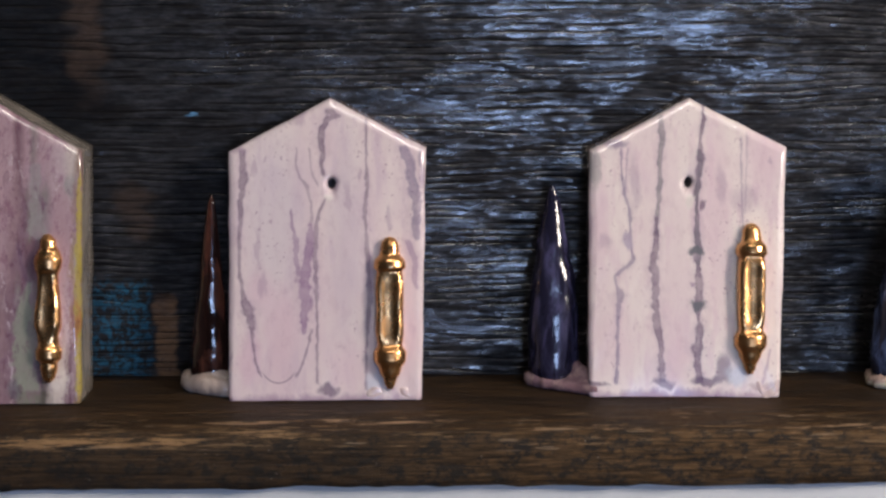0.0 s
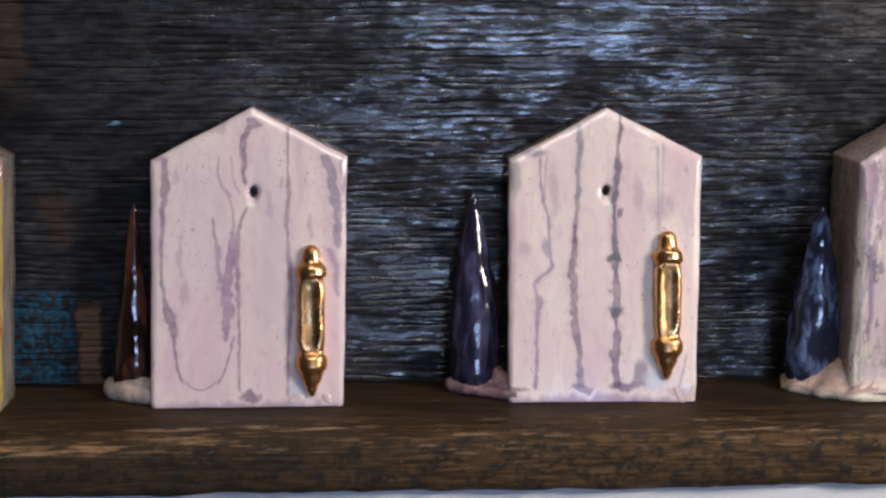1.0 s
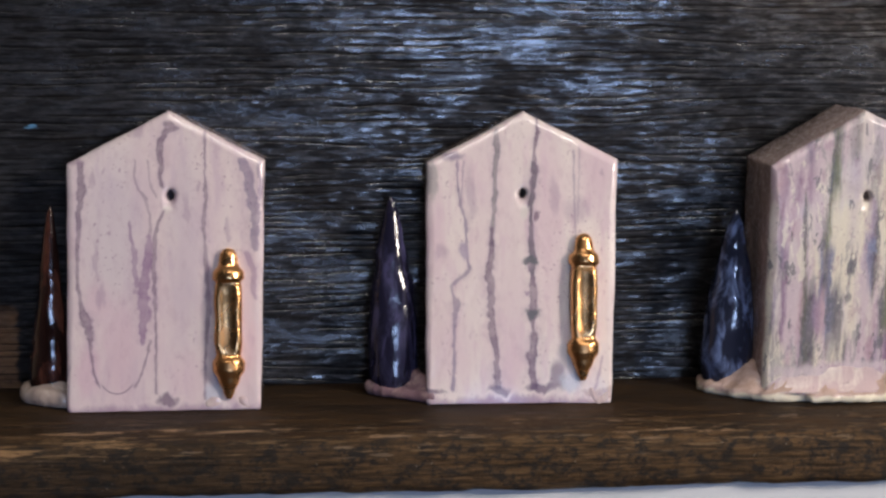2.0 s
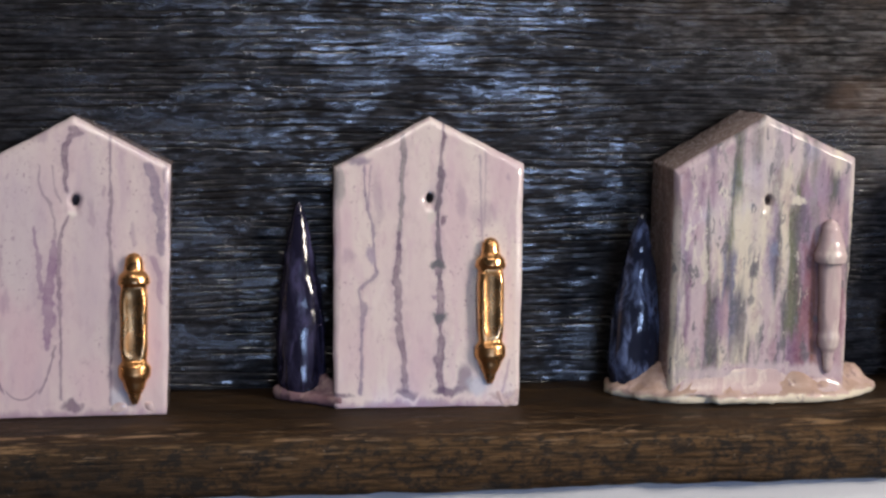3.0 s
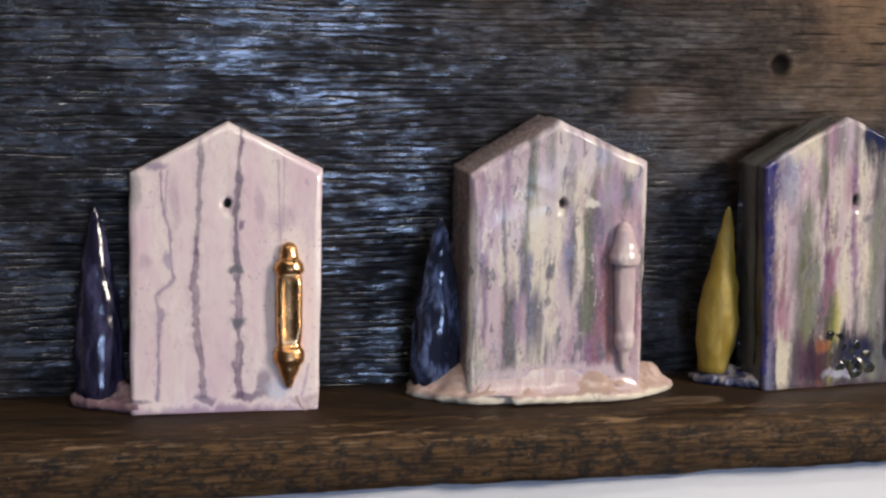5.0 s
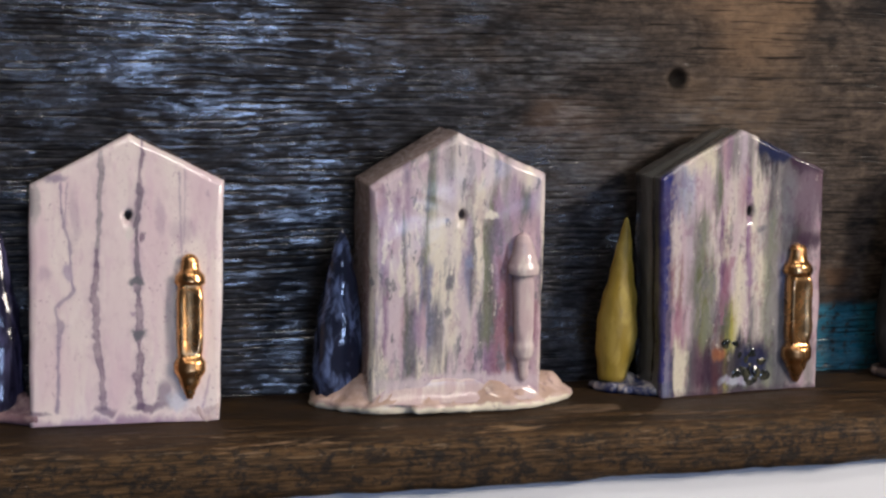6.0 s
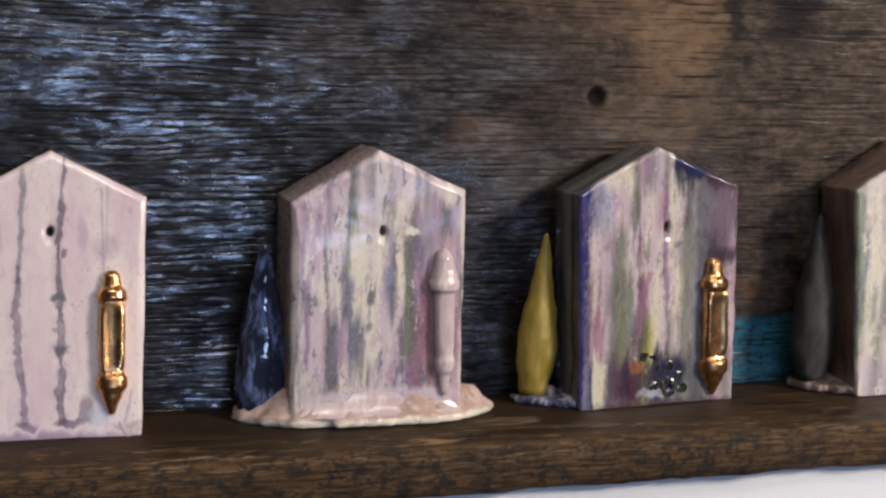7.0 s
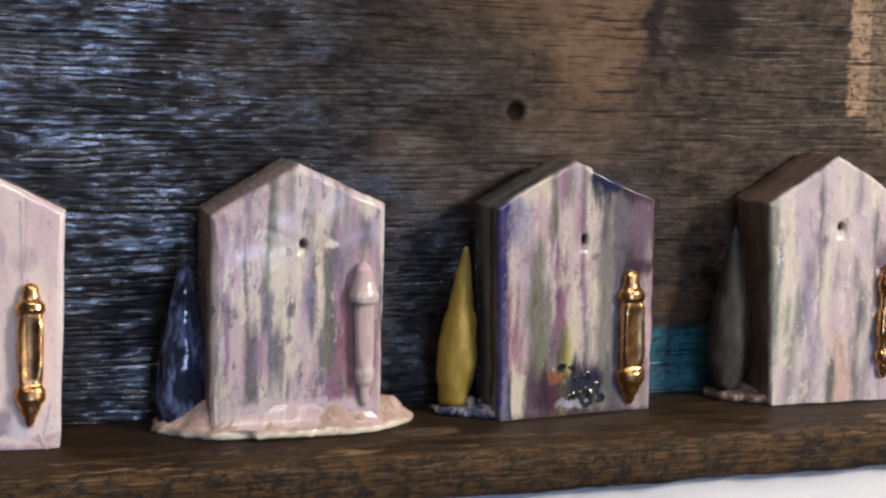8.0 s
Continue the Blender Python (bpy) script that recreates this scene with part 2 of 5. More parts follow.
def charred_board():
    """Scorched, oiled plywood: black and glossy to one side, bare brown wood showing through to the other, old paint low down."""
    s = Mat("charred_plywood", rough=0.35, spec=0.5)
    grain = s.noise((0.75, 1, 4.5), 1.0, 6.0, 1.0, rough=0.74)
    cloud = s.noise((0.10, 1, 0.22), 1.0, 4.0, 7.0)
    warped = s.warped(3.0, (0.35, 1, 0.9), 1.0, 3.0, 4.0)
    jag = s.warped(0.7, (0.8, 1, 2.5), 1.0, 5.0, 4.0)
    bare = s.ramp(s.math("ADD", s.math("MULTIPLY_ADD", s.z, 0.9, s.x), s.math("MULTIPLY", s.math("SUBTRACT", cloud, 0.5), 30.0)), 19.0, 42.0)
    col = s.mix(s.ramp(grain, 0.35, 0.7), (0.007, 0.008, 0.010), (0.044, 0.045, 0.052))
    weather = s.noise((1.6, 1, 2.6), 1.0, 6.0, 37.0, rough=0.75)
    brown = s.mix(s.ramp(s.math("ADD", s.math("MULTIPLY", grain, 0.45), s.math("MULTIPLY", weather, 0.55)), 0.36, 0.66), (0.038, 0.029, 0.023), (0.145, 0.106, 0.076))
    col = s.mix(s.math("MULTIPLY", bare, 0.85), col, brown)
    scorch = s.noise((0.30, 1, 0.75), 1.0, 5.0, 47.0, rough=0.7)
    col = s.mix(s.ramp(scorch, 0.50, 0.64, 0.0, 0.85), col, (0.010, 0.009, 0.009))
    for colour, most, cx, cz, rx, rz, soft in BOARD_STAINS:
        col = s.mix(s.math("MULTIPLY", s.patch(cx, cz, rx, rz, soft, warped), most), col, colour)
    blotch = s.noise((0.8, 1, 1.4), 1.0, 5.0, 21.0, rough=0.7)
    flake = s.noise((2.6, 1, 2.8), 1.0, 5.0, 23.0, rough=0.7)
    for colour, x0, x1, z0, z1, cover in BOARD_PAINT:
        sep = s.nt.nodes.new("ShaderNodeSeparateXYZ")
        s.link(jag, sep.inputs[0])
        fac = s.times(s.ramp(sep.outputs[0], x0 - 0.12, x0 + 0.12), s.ramp(sep.outputs[0], x1 + 0.12, x1 - 0.12), s.ramp(sep.outputs[2], z0 - 0.15, z0 + 0.15), s.ramp(sep.outputs[2], z1 + 0.3, z1 - 0.3))
        col = s.mix(s.times(fac, s.ramp(flake, cover, cover + 0.12)), col, colour)
    mottle = s.noise((1.1, 1, 1.7), 1.0, 5.0, 87.0, rough=0.7)
    col = s.mix(s.ramp(mottle, 0.36, 0.64, 0.75, 0.0), col, s.mix(0.55, col, (0.012, 0.010, 0.010)))
    split = s.noise((0.28, 1, 8.5), 1.0, 4.0, 91.0, rough=0.6)
    col = s.mix(s.ramp(split, 0.43, 0.37, 0.0, 0.8), col, (0.006, 0.005, 0.005))
    # Grooves coloured almost black, a painted stand-in for the shade inside them.
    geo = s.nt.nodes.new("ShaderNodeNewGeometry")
    groove_shade = s.ramp(geo.outputs["Pointiness"], 0.49, 0.455)
    col = s.mix(s.math("MULTIPLY", groove_shade, 0.85), col, (0.004, 0.004, 0.004))
    specks = s.noise((5, 1, 7), 1.0, 2.0, 33.0)
    col = s.mix(s.ramp(specks, 0.73, 0.80, 0.0, 0.5), col, (0.20, 0.17, 0.15))
    knot = s.patch(KNOT[0], KNOT[1], 0.50, 0.50, 0.30, s.warped(0.25, (2, 1, 2), 1.0, 4.0))
    col = s.mix(knot, col, (0.008, 0.006, 0.005))
    fine = s.noise((1.1, 1, 11.0), 1.0, 4.0, 13.0, rough=0.7)
    pits = s.noise((3.2, 1, 8.0), 1.0, 3.0, 19.0, rough=0.65)
    s.bump(s.math("ADD", s.math("MULTIPLY", fine, 0.6), s.math("ADD", pits, s.math("MULTIPLY", blotch, 0.5))), 0.26, 0.0010)
    worn = s.noise((0.30, 1, 0.6), 1.0, 4.0, 71.0, rough=0.65)
    dash = s.noise((1.1, 1, 4.6), 1.0, 4.0, 77.0, rough=0.7)
    soot = s.math("ADD", s.math("MULTIPLY", dash, 0.5), s.math("MULTIPLY", worn, 0.5))
    shine = s.times(s.ramp(soot, 0.40, 0.66), s.ramp(bare, 0.0, 0.9, 1.0, 0.12), s.ramp(knot, 0.0, 0.4, 1.0, 0.0), s.ramp(groove_shade, 0.0, 1.0, 1.0, 0.1))
    shine = s.times(shine, s.ramp(s.math("ADD", s.x, s.math("MULTIPLY", cloud, 16.0)), -22.0, -6.0, 0.3, 1.0))
    s.link(s.ramp(shine, 0.0, 1.0, 0.06, 1.0), s.b.inputs["Specular IOR Level"])
    s.link(s.times(shine, 0.9), s.b.inputs["Coat Weight"])
    s.b.inputs["Coat Roughness"].default_value = 0.10
    gloss = s.math("ADD", s.ramp(shine, 0.0, 1.0, 0.45, 0.17), s.math("MULTIPLY", bare, 0.20))
    return s.done(col, gloss)


def old_shelf_wood():
    s = Mat("old_shelf_wood", rough=0.55, spec=0.2)
    grain = s.noise((0.20, 4.5, 5.0), 1.0, 6.0, 4.0, rough=0.72)
    cloud = s.noise((0.22, 0.8, 0.8), 1.0, 4.0, 9.0)
    col = s.mix(s.ramp(grain, 0.34, 0.70), (0.008, 0.005, 0.003), (0.072, 0.039, 0.016))
    col = s.mix(s.ramp(cloud, 0.45, 0.66, 0.0, 0.7), col, (0.019, 0.012, 0.007))
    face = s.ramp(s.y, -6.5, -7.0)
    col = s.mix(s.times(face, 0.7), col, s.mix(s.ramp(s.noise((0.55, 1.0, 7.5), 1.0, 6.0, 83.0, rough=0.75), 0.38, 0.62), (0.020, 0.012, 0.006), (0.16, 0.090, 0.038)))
    # Dimming towards the left end, painted into the front face's colour.
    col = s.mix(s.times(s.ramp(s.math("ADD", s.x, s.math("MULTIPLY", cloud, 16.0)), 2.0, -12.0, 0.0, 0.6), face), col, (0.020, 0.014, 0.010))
    mould = s.noise((1.7, 1.7, 2.0), 1.0, 6.0, 27.0, rough=0.76)
    col = s.mix(s.times(s.ramp(mould, 0.47, 0.60, 0.0, 0.92), face), col, (0.012, 0.011, 0.011))
    chip = s.noise((0.55, 4.5, 7.0), 1.0, 6.0, 15.0, rough=0.74)
    edge = s.times(s.ramp(s.y, -4.6, -5.6), s.ramp(s.z, -1.35, -0.75))
    col = s.mix(s.times(s.ramp(chip, 0.56, 0.62), edge, 0.7), col, (0.21, 0.135, 0.07))
    pale = s.noise((0.5, 2.5, 5.0), 1.0, 4.0, 51.0)
    col = s.mix(s.times(s.ramp(pale, 0.62, 0.70), edge, 0.7), col, (0.25, 0.18, 0.12))
    warped = s.warped(1.2, (0.5, 1.5, 1.5), 1.0, 6.0)
    for colour, most, cx, cy, rx, ry in SHELF_STAINS:
        v = s.vec("MULTIPLY", s.vec("SUBTRACT", warped, (cx, cy, 0)), (1 / rx, 1 / ry, 0))
        col = s.mix(s.times(s.ramp(s.vec("LENGTH", v), 1.15, 0.85), s.ramp(s.z, -1.0, -0.75), s.ramp(chip, 0.46, 0.56), most), col, colour)
    dust = s.noise((7, 7, 7), 1.0, 1.0, 61.0)
    col = s.mix(s.ramp(dust, 0.76, 0.80, 0.0, 0.6), col, (0.30, 0.26, 0.22))
    s.bump(s.math("ADD", grain, s.math("MULTIPLY", mould, 0.4)), 0.8, 0.0016)
    return s.done(col, s.ramp(grain, 0.3, 0.7, 0.42, 0.68))


def painted(name, colour, rough=0.6):
    s = Mat(name, rough=rough)
    a, b = s.noise((1, 1, 1), 0.05, 4.0, 3.0), s.noise((1, 1, 1), 1.2, 4.0, 8.0)
    col = s.mix(s.ramp(a, 0.3, 0.7, 0.0, 0.5), colour, tuple(0.9 * v for v in colour))
    s.bump(b, 0.12, 0.001)
    return s.done(col)


# stains: colour, strength, x, z, half width, half height, softness (centimetres on the board)
BOARD_STAINS = [
    ((0.004, 0.004, 0.004), 0.9, -25.0, 3.38, 0.55, 0.09, 0.3),
    ((0.21, 0.135, 0.08), 0.75, 25.5, 18.8, 2.6, 4.2, 0.5),
    ((0.17, 0.11, 0.07), 0.6, 22.5, 19.5, 4.0, 1.8, 0.6),
    ((0.16, 0.11, 0.07), 0.55, 24.5, 13.0, 3.2, 1.5, 0.6),
    ((0.012, 0.011, 0.012), 0.9, 31.8, 19.0, 1.5, 2.6, 0.5),
    ((0.015, 0.013, 0.013), 0.8, 28.6, 19.5, 0.5, 2.6, 0.5),
    ((0.010, 0.010, 0.011), 0.7, 14.3, 15.0, 1.4, 1.0, 0.6),
    ((0.010, 0.010, 0.011), 0.7, 3.0, 17.3, 1.2, 0.9, 0.6),
    ((0.10, 0.068, 0.050), 0.55, 16.0, 12.2, 2.0, 0.9, 0.5),
    ((0.004, 0.005, 0.007), 0.85, -30.0, 13.0, 2.6, 6.0, 0.4),
    ((0.055, 0.038, 0.030), 0.8, -27.9, 14.5, 0.7, 2.5, 0.5),
    ((0.050, 0.035, 0.028), 0.8, -26.2, 6.9, 0.6, 1.0, 0.5),
    ((0.12, 0.30, 0.52), 0.95, -23.42, 10.75, 0.26, 0.15, 0.3),
    ((0.10, 0.055, 0.030), 0.8, 30.3, 4.6, 0.9, 1.0, 0.4),
]
# old paint and bare strips: colour, x from, x to, z from, z to, cover
BOARD_PAINT = [
    ((0.018, 0.085, 0.15), -30.5, -25.68, -1.0, 4.1, 0.45),
    ((0.16, 0.092, 0.052), -25.5, -24.6, -1.0, 3.4, 0.30),
    ((0.020, 0.13, 0.19), 29.0, 33.4, -1.0, 3.3, 0.36),
    ((0.38, 0.26, 0.165), 39.9, 41.2, 14.2, 30.0, 0.38),
    ((0.20, 0.15, 0.10), 41.2, 46.0, 13.0, 30.0, 0.40),
]
KNOT = (21.45, 14.2)
# worn patches on the shelf: colour, strength, x, y, half width, half depth
SHELF_STAINS = [
    ((0.32, 0.19, 0.09), 0.75, -26.4, -7.05, 3.8, 0.26),
    ((0.32, 0.20, 0.10), 0.75, -20.6, -6.80, 2.3, 0.26),
    ((0.36, 0.23, 0.13), 0.80, -20.9, -6.05, 1.9, 0.14),
    ((0.38, 0.25, 0.15), 0.80, -15.4, -6.15, 2.7, 0.20),
    ((0.34, 0.22, 0.13), 0.70, -8.0, -6.6, 2.4, 0.12),
    ((0.34, 0.22, 0.13), 0.70, 1.5, -6.7, 3.0, 0.12),
    ((0.32, 0.20, 0.10), 0.75, 11.6, -6.35, 1.3, 0.20),
    ((0.22, 0.15, 0.10), 0.60, 15.8, -4.6, 1.6, 0.55),
]

M_GOLD = gold()
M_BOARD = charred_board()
M_SHELF = old_shelf_wood()
M_WALL = painted("white_wall_paint", (0.80, 0.81, 0.82))
M_CEILING = painted("ceiling_paint", (0.11, 0.10, 0.095))
M_ROOM = painted("dim_wall_paint", (0.060, 0.052, 0.046))
M_FLOOR = painted("floor_boards", (0.10, 0.07, 0.05), 0.5)
M_FRAME = painted("white_frame_paint", (0.75, 0.75, 0.74), 0.4)

G0 = Glaze("glaze_mauve_green_yellow", 0.12).ground(((0.24, 0.15, 0.17), (0.34, 0.23, 0.24), (0.17, 0.10, 0.12)), 3.0, (0.26, 0.23, 0.20), 9.5, 0.8, 0.25, 1.25)
G0.row(9.51, [(-0.59, ROSE_DUST), (0.73, ROSE_DUST), (1.21, ROSE_DUST), (1.43, DIM_MAUVE), (1.78, ROSE_DUST), (2.05, STONE), (2.38, ROSE_DUST), (3.15, SHELL), (3.54, CHALK), (3.81, UMBER)])
G0.row(7.33, [(-0.6, ROSE_DUST), (0.71, ROSE_DUST), (1.37, DUSK), (1.64, DIM_MAUVE), (1.92, SAGE_GREY), (2.47, STONE), (2.8, ROSE_DUST), (3.46, ROSE_DUST), (3.66, UMBER), (3.81, OCHRE)])
G0.row(5.58, [(-0.62, DUSK), (0.7, ROSE_DUST), (1.14, DUSK), (1.47, DIM_MAUVE), (2.02, DIM_MAUVE), (2.79, ROSE_DUST), (3.39, ROSE_DUST), (3.61, OCHRE), (3.8, OCHRE)])
G0.row(3.4, [(-0.63, DIM_MAUVE), (0.69, DUSK), (1.17, DIM_MAUVE), (1.35, STONE), (1.52, SAGE_GREY), (2.05, SAGE_GREY), (2.56, DUSK), (3.0, ROSE_DUST), (3.33, SHELL), (3.55, RUST), (3.7, OCHRE), (3.88, OCHRE)])
G0.row(1.43, [(-0.65, DIM_MAUVE), (0.67, DUSK), (1.22, DIM_MAUVE), (1.42, SAGE_GREY), (1.99, SAGE_GREY), (2.39, DARK_GREEN), (2.76, CHALK), (3.14, CHALK), (3.36, DIM_MAUVE), (3.54, SHELL), (3.71, OCHRE), (3.89, OCHRE)])
G0.flecks(DIM_MAUVE, 1.6, 0.40, 0.52, 0.62, 0.6)
G0.flecks(SHELL, 2.3, 0.45, 0.60, 0.66, 0.6)
G0.run(STONE, 0.7, [(6.35, 2.2, 0.11), (6.57, 2.16, 0.31), (7.33, 2.12, 0.35), (8.42, 2.08, 0.2), (9.3, 2.09, 0.18)])
G0.run(PURPLE, 0.45, [(2.75, 1.34, 0.04), (3.84, 1.57, 0.07), (4.71, 1.79, 0.13), (5.15, 1.58, 0.11), (6.24, 1.41, 0.04)])
G0.run(SAGE_GREY, 0.9, [(0.5, 1.75, 0.45), (1.5, 1.55, 0.42), (3.0, 1.5, 0.35), (4.2, 1.7, 0.2), (4.7, 1.85, 0.08)])
G0.run(OCHRE, 0.95, [(0.3, 3.78, 0.16), (2.5, 3.72, 0.15), (5.0, 3.72, 0.14), (7.5, 3.78, 0.10), (9.0, 3.82, 0.06)])
G0.blot(STONE, 0.8, 3.43, 8.42, 0.15, 0.35, 0.5)
G0.blot(CHALK, 0.85, 2.98, 0.99, 0.31, 0.44, 0.5)
G0.blot(RUST, 0.7, 3.63, 3.17, 0.09, 0.88, 0.5)
G0.blot(SLATE, 0.6, 1.22, 0.56, 0.26, 0.31, 0.5)

G1 = Glaze("glaze_pale_lilac", 0.12).ground(((0.66, 0.53, 0.56), (0.73, 0.63, 0.61), (0.60, 0.47, 0.53)), 12.0, (0.30, 0.24, 0.24), 12.0, 0.16)
G1.blot(GREY_LILAC, 0.55, -2.08, 7.22, 1.21, 3.08, 0.6)
G1.blot(GREY_LILAC, 0.4, 0.83, 6.33, 0.66, 3.96, 0.7)
G1.blot(PINK, 0.75, -3.09, 1.53, 0.48, 0.94, 0.5)
G1.blot(PINK, 0.6, -1.86, 2.62, 0.62, 1.65, 0.6)
G1.blot(PINK, 0.55, -2.6, 4.26, 0.51, 0.7, 0.6)
G1.blot(PINK, 0.45, 0.93, 1.29, 0.77, 0.88, 0.7)
G1.blot(PINK, 0.4, 2.72, 2.38, 0.92, 1.32, 0.7)
G1.blot(MAUVE, 0.5, -2.82, 8.98, 0.12, 0.31, 0.5)
G1.blot(MAUVE, 0.5, -2.75, 5.91, 0.15, 0.84, 0.5)
G1.blot(MAUVE, 0.5, -2.51, 4.48, 0.18, 0.53, 0.5)
G1.blot(MAUVE, 0.5, 0.86, 7.87, 0.15, 0.53, 0.5)
G1.blot(MAUVE, 0.5, 2.52, 7.1, 0.11, 0.48, 0.5)
G1.blot(MAUVE, 0.5, -1.07, 10.96, 0.23, 0.26, 0.5)
G1.blot(MAUVE, 0.5, 1.72, 5.01, 0.16, 0.75, 0.5)
G1.blot(MAUVE, 0.5, -2.41, 9.42, 0.07, 0.18, 0.5)
G1.blot(MAUVE, 0.5, 1.4, 8.86, 0.09, 0.18, 0.5)
G1.run(PURPLE, 0.75, [(0.92, -2.6, 0.05), (1.53, -2.82, 0.05), (2.19, -2.91, 0.07), (2.95, -2.98, 0.14), (3.5, -3.11, 0.26), (4.05, -3.27, 0.12), (4.81, -3.44, 0.08), (5.69, -3.47, 0.07), (6.79, -3.44, 0.09), (7.67, -3.4, 0.11), (8.54, -3.31, 0.2), (9.2, -3.31, 0.18), (9.76, -3.35, 0.13)])
G1.run(PURPLE, 0.6, [(0.91, -1.22, 0.05), (1.41, -0.97, 0.05), (2.07, -0.75, 0.05), (2.77, -0.59, 0.07)])
G1.ring(PURPLE, 0.55, -1.91, 1.61, 0.76, 0.92, 0.05, 1.0)
G1.run(PURPLE, 0.8, [(8.71, -0.13, 0.07), (9.2, -0.22, 0.09), (9.59, -0.13, 0.14), (10.08, -0.24, 0.14), (10.52, -0.17, 0.13), (10.85, 0.01, 0.18), (11.07, 0.28, 0.29), (11.34, 0.12, 0.14)])
G1.run(PURPLE, 0.7, [(0.65, -0.37, 0.09), (1.3, -0.39, 0.05), (2.39, -0.37, 0.05), (3.49, -0.39, 0.05), (4.36, -0.41, 0.08), (5.13, -0.45, 0.11), (5.9, -0.47, 0.11), (6.78, -0.4, 0.08), (7.33, -0.29, 0.07), (7.88, -0.02, 0.05)])
G1.run(DEEP_MAUVE, 0.85, [(2.57, -0.92, 0.07), (3.05, -0.9, 0.18), (3.71, -0.85, 0.26), (4.58, -0.9, 0.3), (5.24, -0.83, 0.26), (6.12, -0.65, 0.2), (6.89, -0.63, 0.09)])
G1.run(DEEP_MAUVE, 0.75, [(4.8, -1.12, 0.07), (5.46, -1.23, 0.11), (6.12, -1.19, 0.12), (6.78, -1.36, 0.07), (7.44, -1.41, 0.05)])
G1.run(PURPLE, 0.45, [(6.89, -0.58, 0.07), (7.66, -0.62, 0.04), (8.32, -0.78, 0.07), (8.65, -1.05, 0.06), (9.2, -1.23, 0.04), (9.82, -1.18, 0.04)])
G1.run(PURPLE, 0.35, [(8.32, -0.33, 0.04), (8.65, -0.49, 0.07), (9.09, -0.64, 0.04), (9.82, -0.67, 0.04)])
G1.run(PURPLE, 0.7, [(0.41, 1.55, 0.07), (1.94, 1.56, 0.05), (3.26, 1.65, 0.09), (4.13, 1.72, 0.15), (4.79, 1.68, 0.11), (5.67, 1.63, 0.12), (6.55, 1.57, 0.07), (7.43, 1.51, 0.08), (8.31, 1.62, 0.09), (9.19, 1.58, 0.05), (10.08, 1.58, 0.05), (10.96, 1.58, 0.05)])
G1.run(SLATE_VIOLET, 0.85, [(6.21, 3.59, 0.09), (6.76, 3.53, 0.2), (7.53, 3.6, 0.22), (8.31, 3.49, 0.26), (9.19, 3.29, 0.22), (9.9, 3.04, 0.21)])
G1.run(MAUVE, 0.85, [(4.3, 3.58, 0.07), (4.78, 3.47, 0.12), (5.33, 3.52, 0.13), (5.77, 3.36, 0.16), (6.21, 3.21, 0.09)])
G1.blot(PURPLE, 0.7, 0.08, 0.42, 0.4, 0.19, 0.4)
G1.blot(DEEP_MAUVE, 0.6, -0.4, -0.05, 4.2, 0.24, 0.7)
G1.blot(PALE_BLUE, 0.7, 1.91, 0.63, 0.31, 0.53, 0.5)
G1.blot(CHALK, 0.7, 0.12, 7.83, 0.18, 0.13, 0.3)
G1.blot(MAUVE, 0.5, -3.87, 1.54, 0.09, 0.44, 0.5)
G1.blot(SLATE_VIOLET, 0.6, 3.76, 8.97, 0.09, 0.88, 0.5)
G1.blot(MAUVE, 0.5, -3.53, 9.82, 0.35, 0.22, 0.5)

G2 = Glaze("glaze_cream_purple_runs", 0.12).ground(((0.72, 0.60, 0.60), (0.77, 0.68, 0.64), (0.68, 0.53, 0.57)), 20.0, (0.30, 0.24, 0.22), 12.5, 0.16)
G2.blot(PINK, 0.5, -3.4, 6.3, 0.35, 2.42, 0.7)
G2.blot(PINK, 0.5, 1.23, 6.7, 0.53, 3.08, 0.7)
G2.blot(PINK, 0.5, 3.28, 9.45, 0.67, 1.44, 0.7)
G2.blot(PINK, 0.5, -2.77, 2.24, 0.69, 1.38, 0.7)
G2.blot(PINK, 0.5, -0.37, 1.51, 0.46, 1.1, 0.7)
G2.blot(MAUVE, 0.45, 2.42, 7.79, 0.53, 0.37, 0.6)
G2.blot(MAUVE, 0.45, 3.51, 9.21, 0.14, 0.18, 0.6)
G2.blot(MAUVE, 0.45, -3.18, 6.07, 0.23, 0.31, 0.6)
G2.blot(MAUVE, 0.45, 1.49, 8.31, 0.19, 0.69, 0.6)
G2.blot(MAUVE, 0.45, -2.0, 8.33, 0.23, 1.15, 0.6)
G2.run(SLATE, 0.8, [(6.28, -1.15, 0.09), (7.19, -1.09, 0.1), (8.32, -1.0, 0.12), (9.24, -0.99, 0.12), (9.92, -0.88, 0.14), (10.34, -0.92, 0.16), (11.03, -0.91, 0.09)])
G2.run(PURPLE, 0.8, [(0.58, -0.91, 0.21), (1.52, -0.99, 0.14), (2.2, -1.0, 0.14), (2.88, -1.15, 0.18), (3.56, -1.19, 0.16), (4.46, -1.2, 0.16), (5.14, -1.28, 0.18), (5.82, -1.18, 0.14), (6.28, -1.17, 0.12), (7.07, -1.14, 0.09)])
G2.run(PURPLE, 0.85, [(0.54, 0.57, 0.21), (1.49, 0.49, 0.14), (1.94, 0.45, 0.23), (2.62, 0.6, 0.18), (3.14, 0.52, 0.09), (3.62, 0.48, 0.25), (3.98, 0.53, 0.12), (4.55, 0.54, 0.18), (5.12, 0.5, 0.1), (5.53, 0.49, 0.16), (5.8, 0.54, 0.21), (6.48, 0.48, 0.12), (7.17, 0.49, 0.09), (7.86, 0.46, 0.11), (8.54, 0.56, 0.14), (9.23, 0.69, 0.18), (9.57, 0.63, 0.12), (10.15, 0.66, 0.06), (10.84, 0.76, 0.1), (11.46, 0.77, 0.05)])
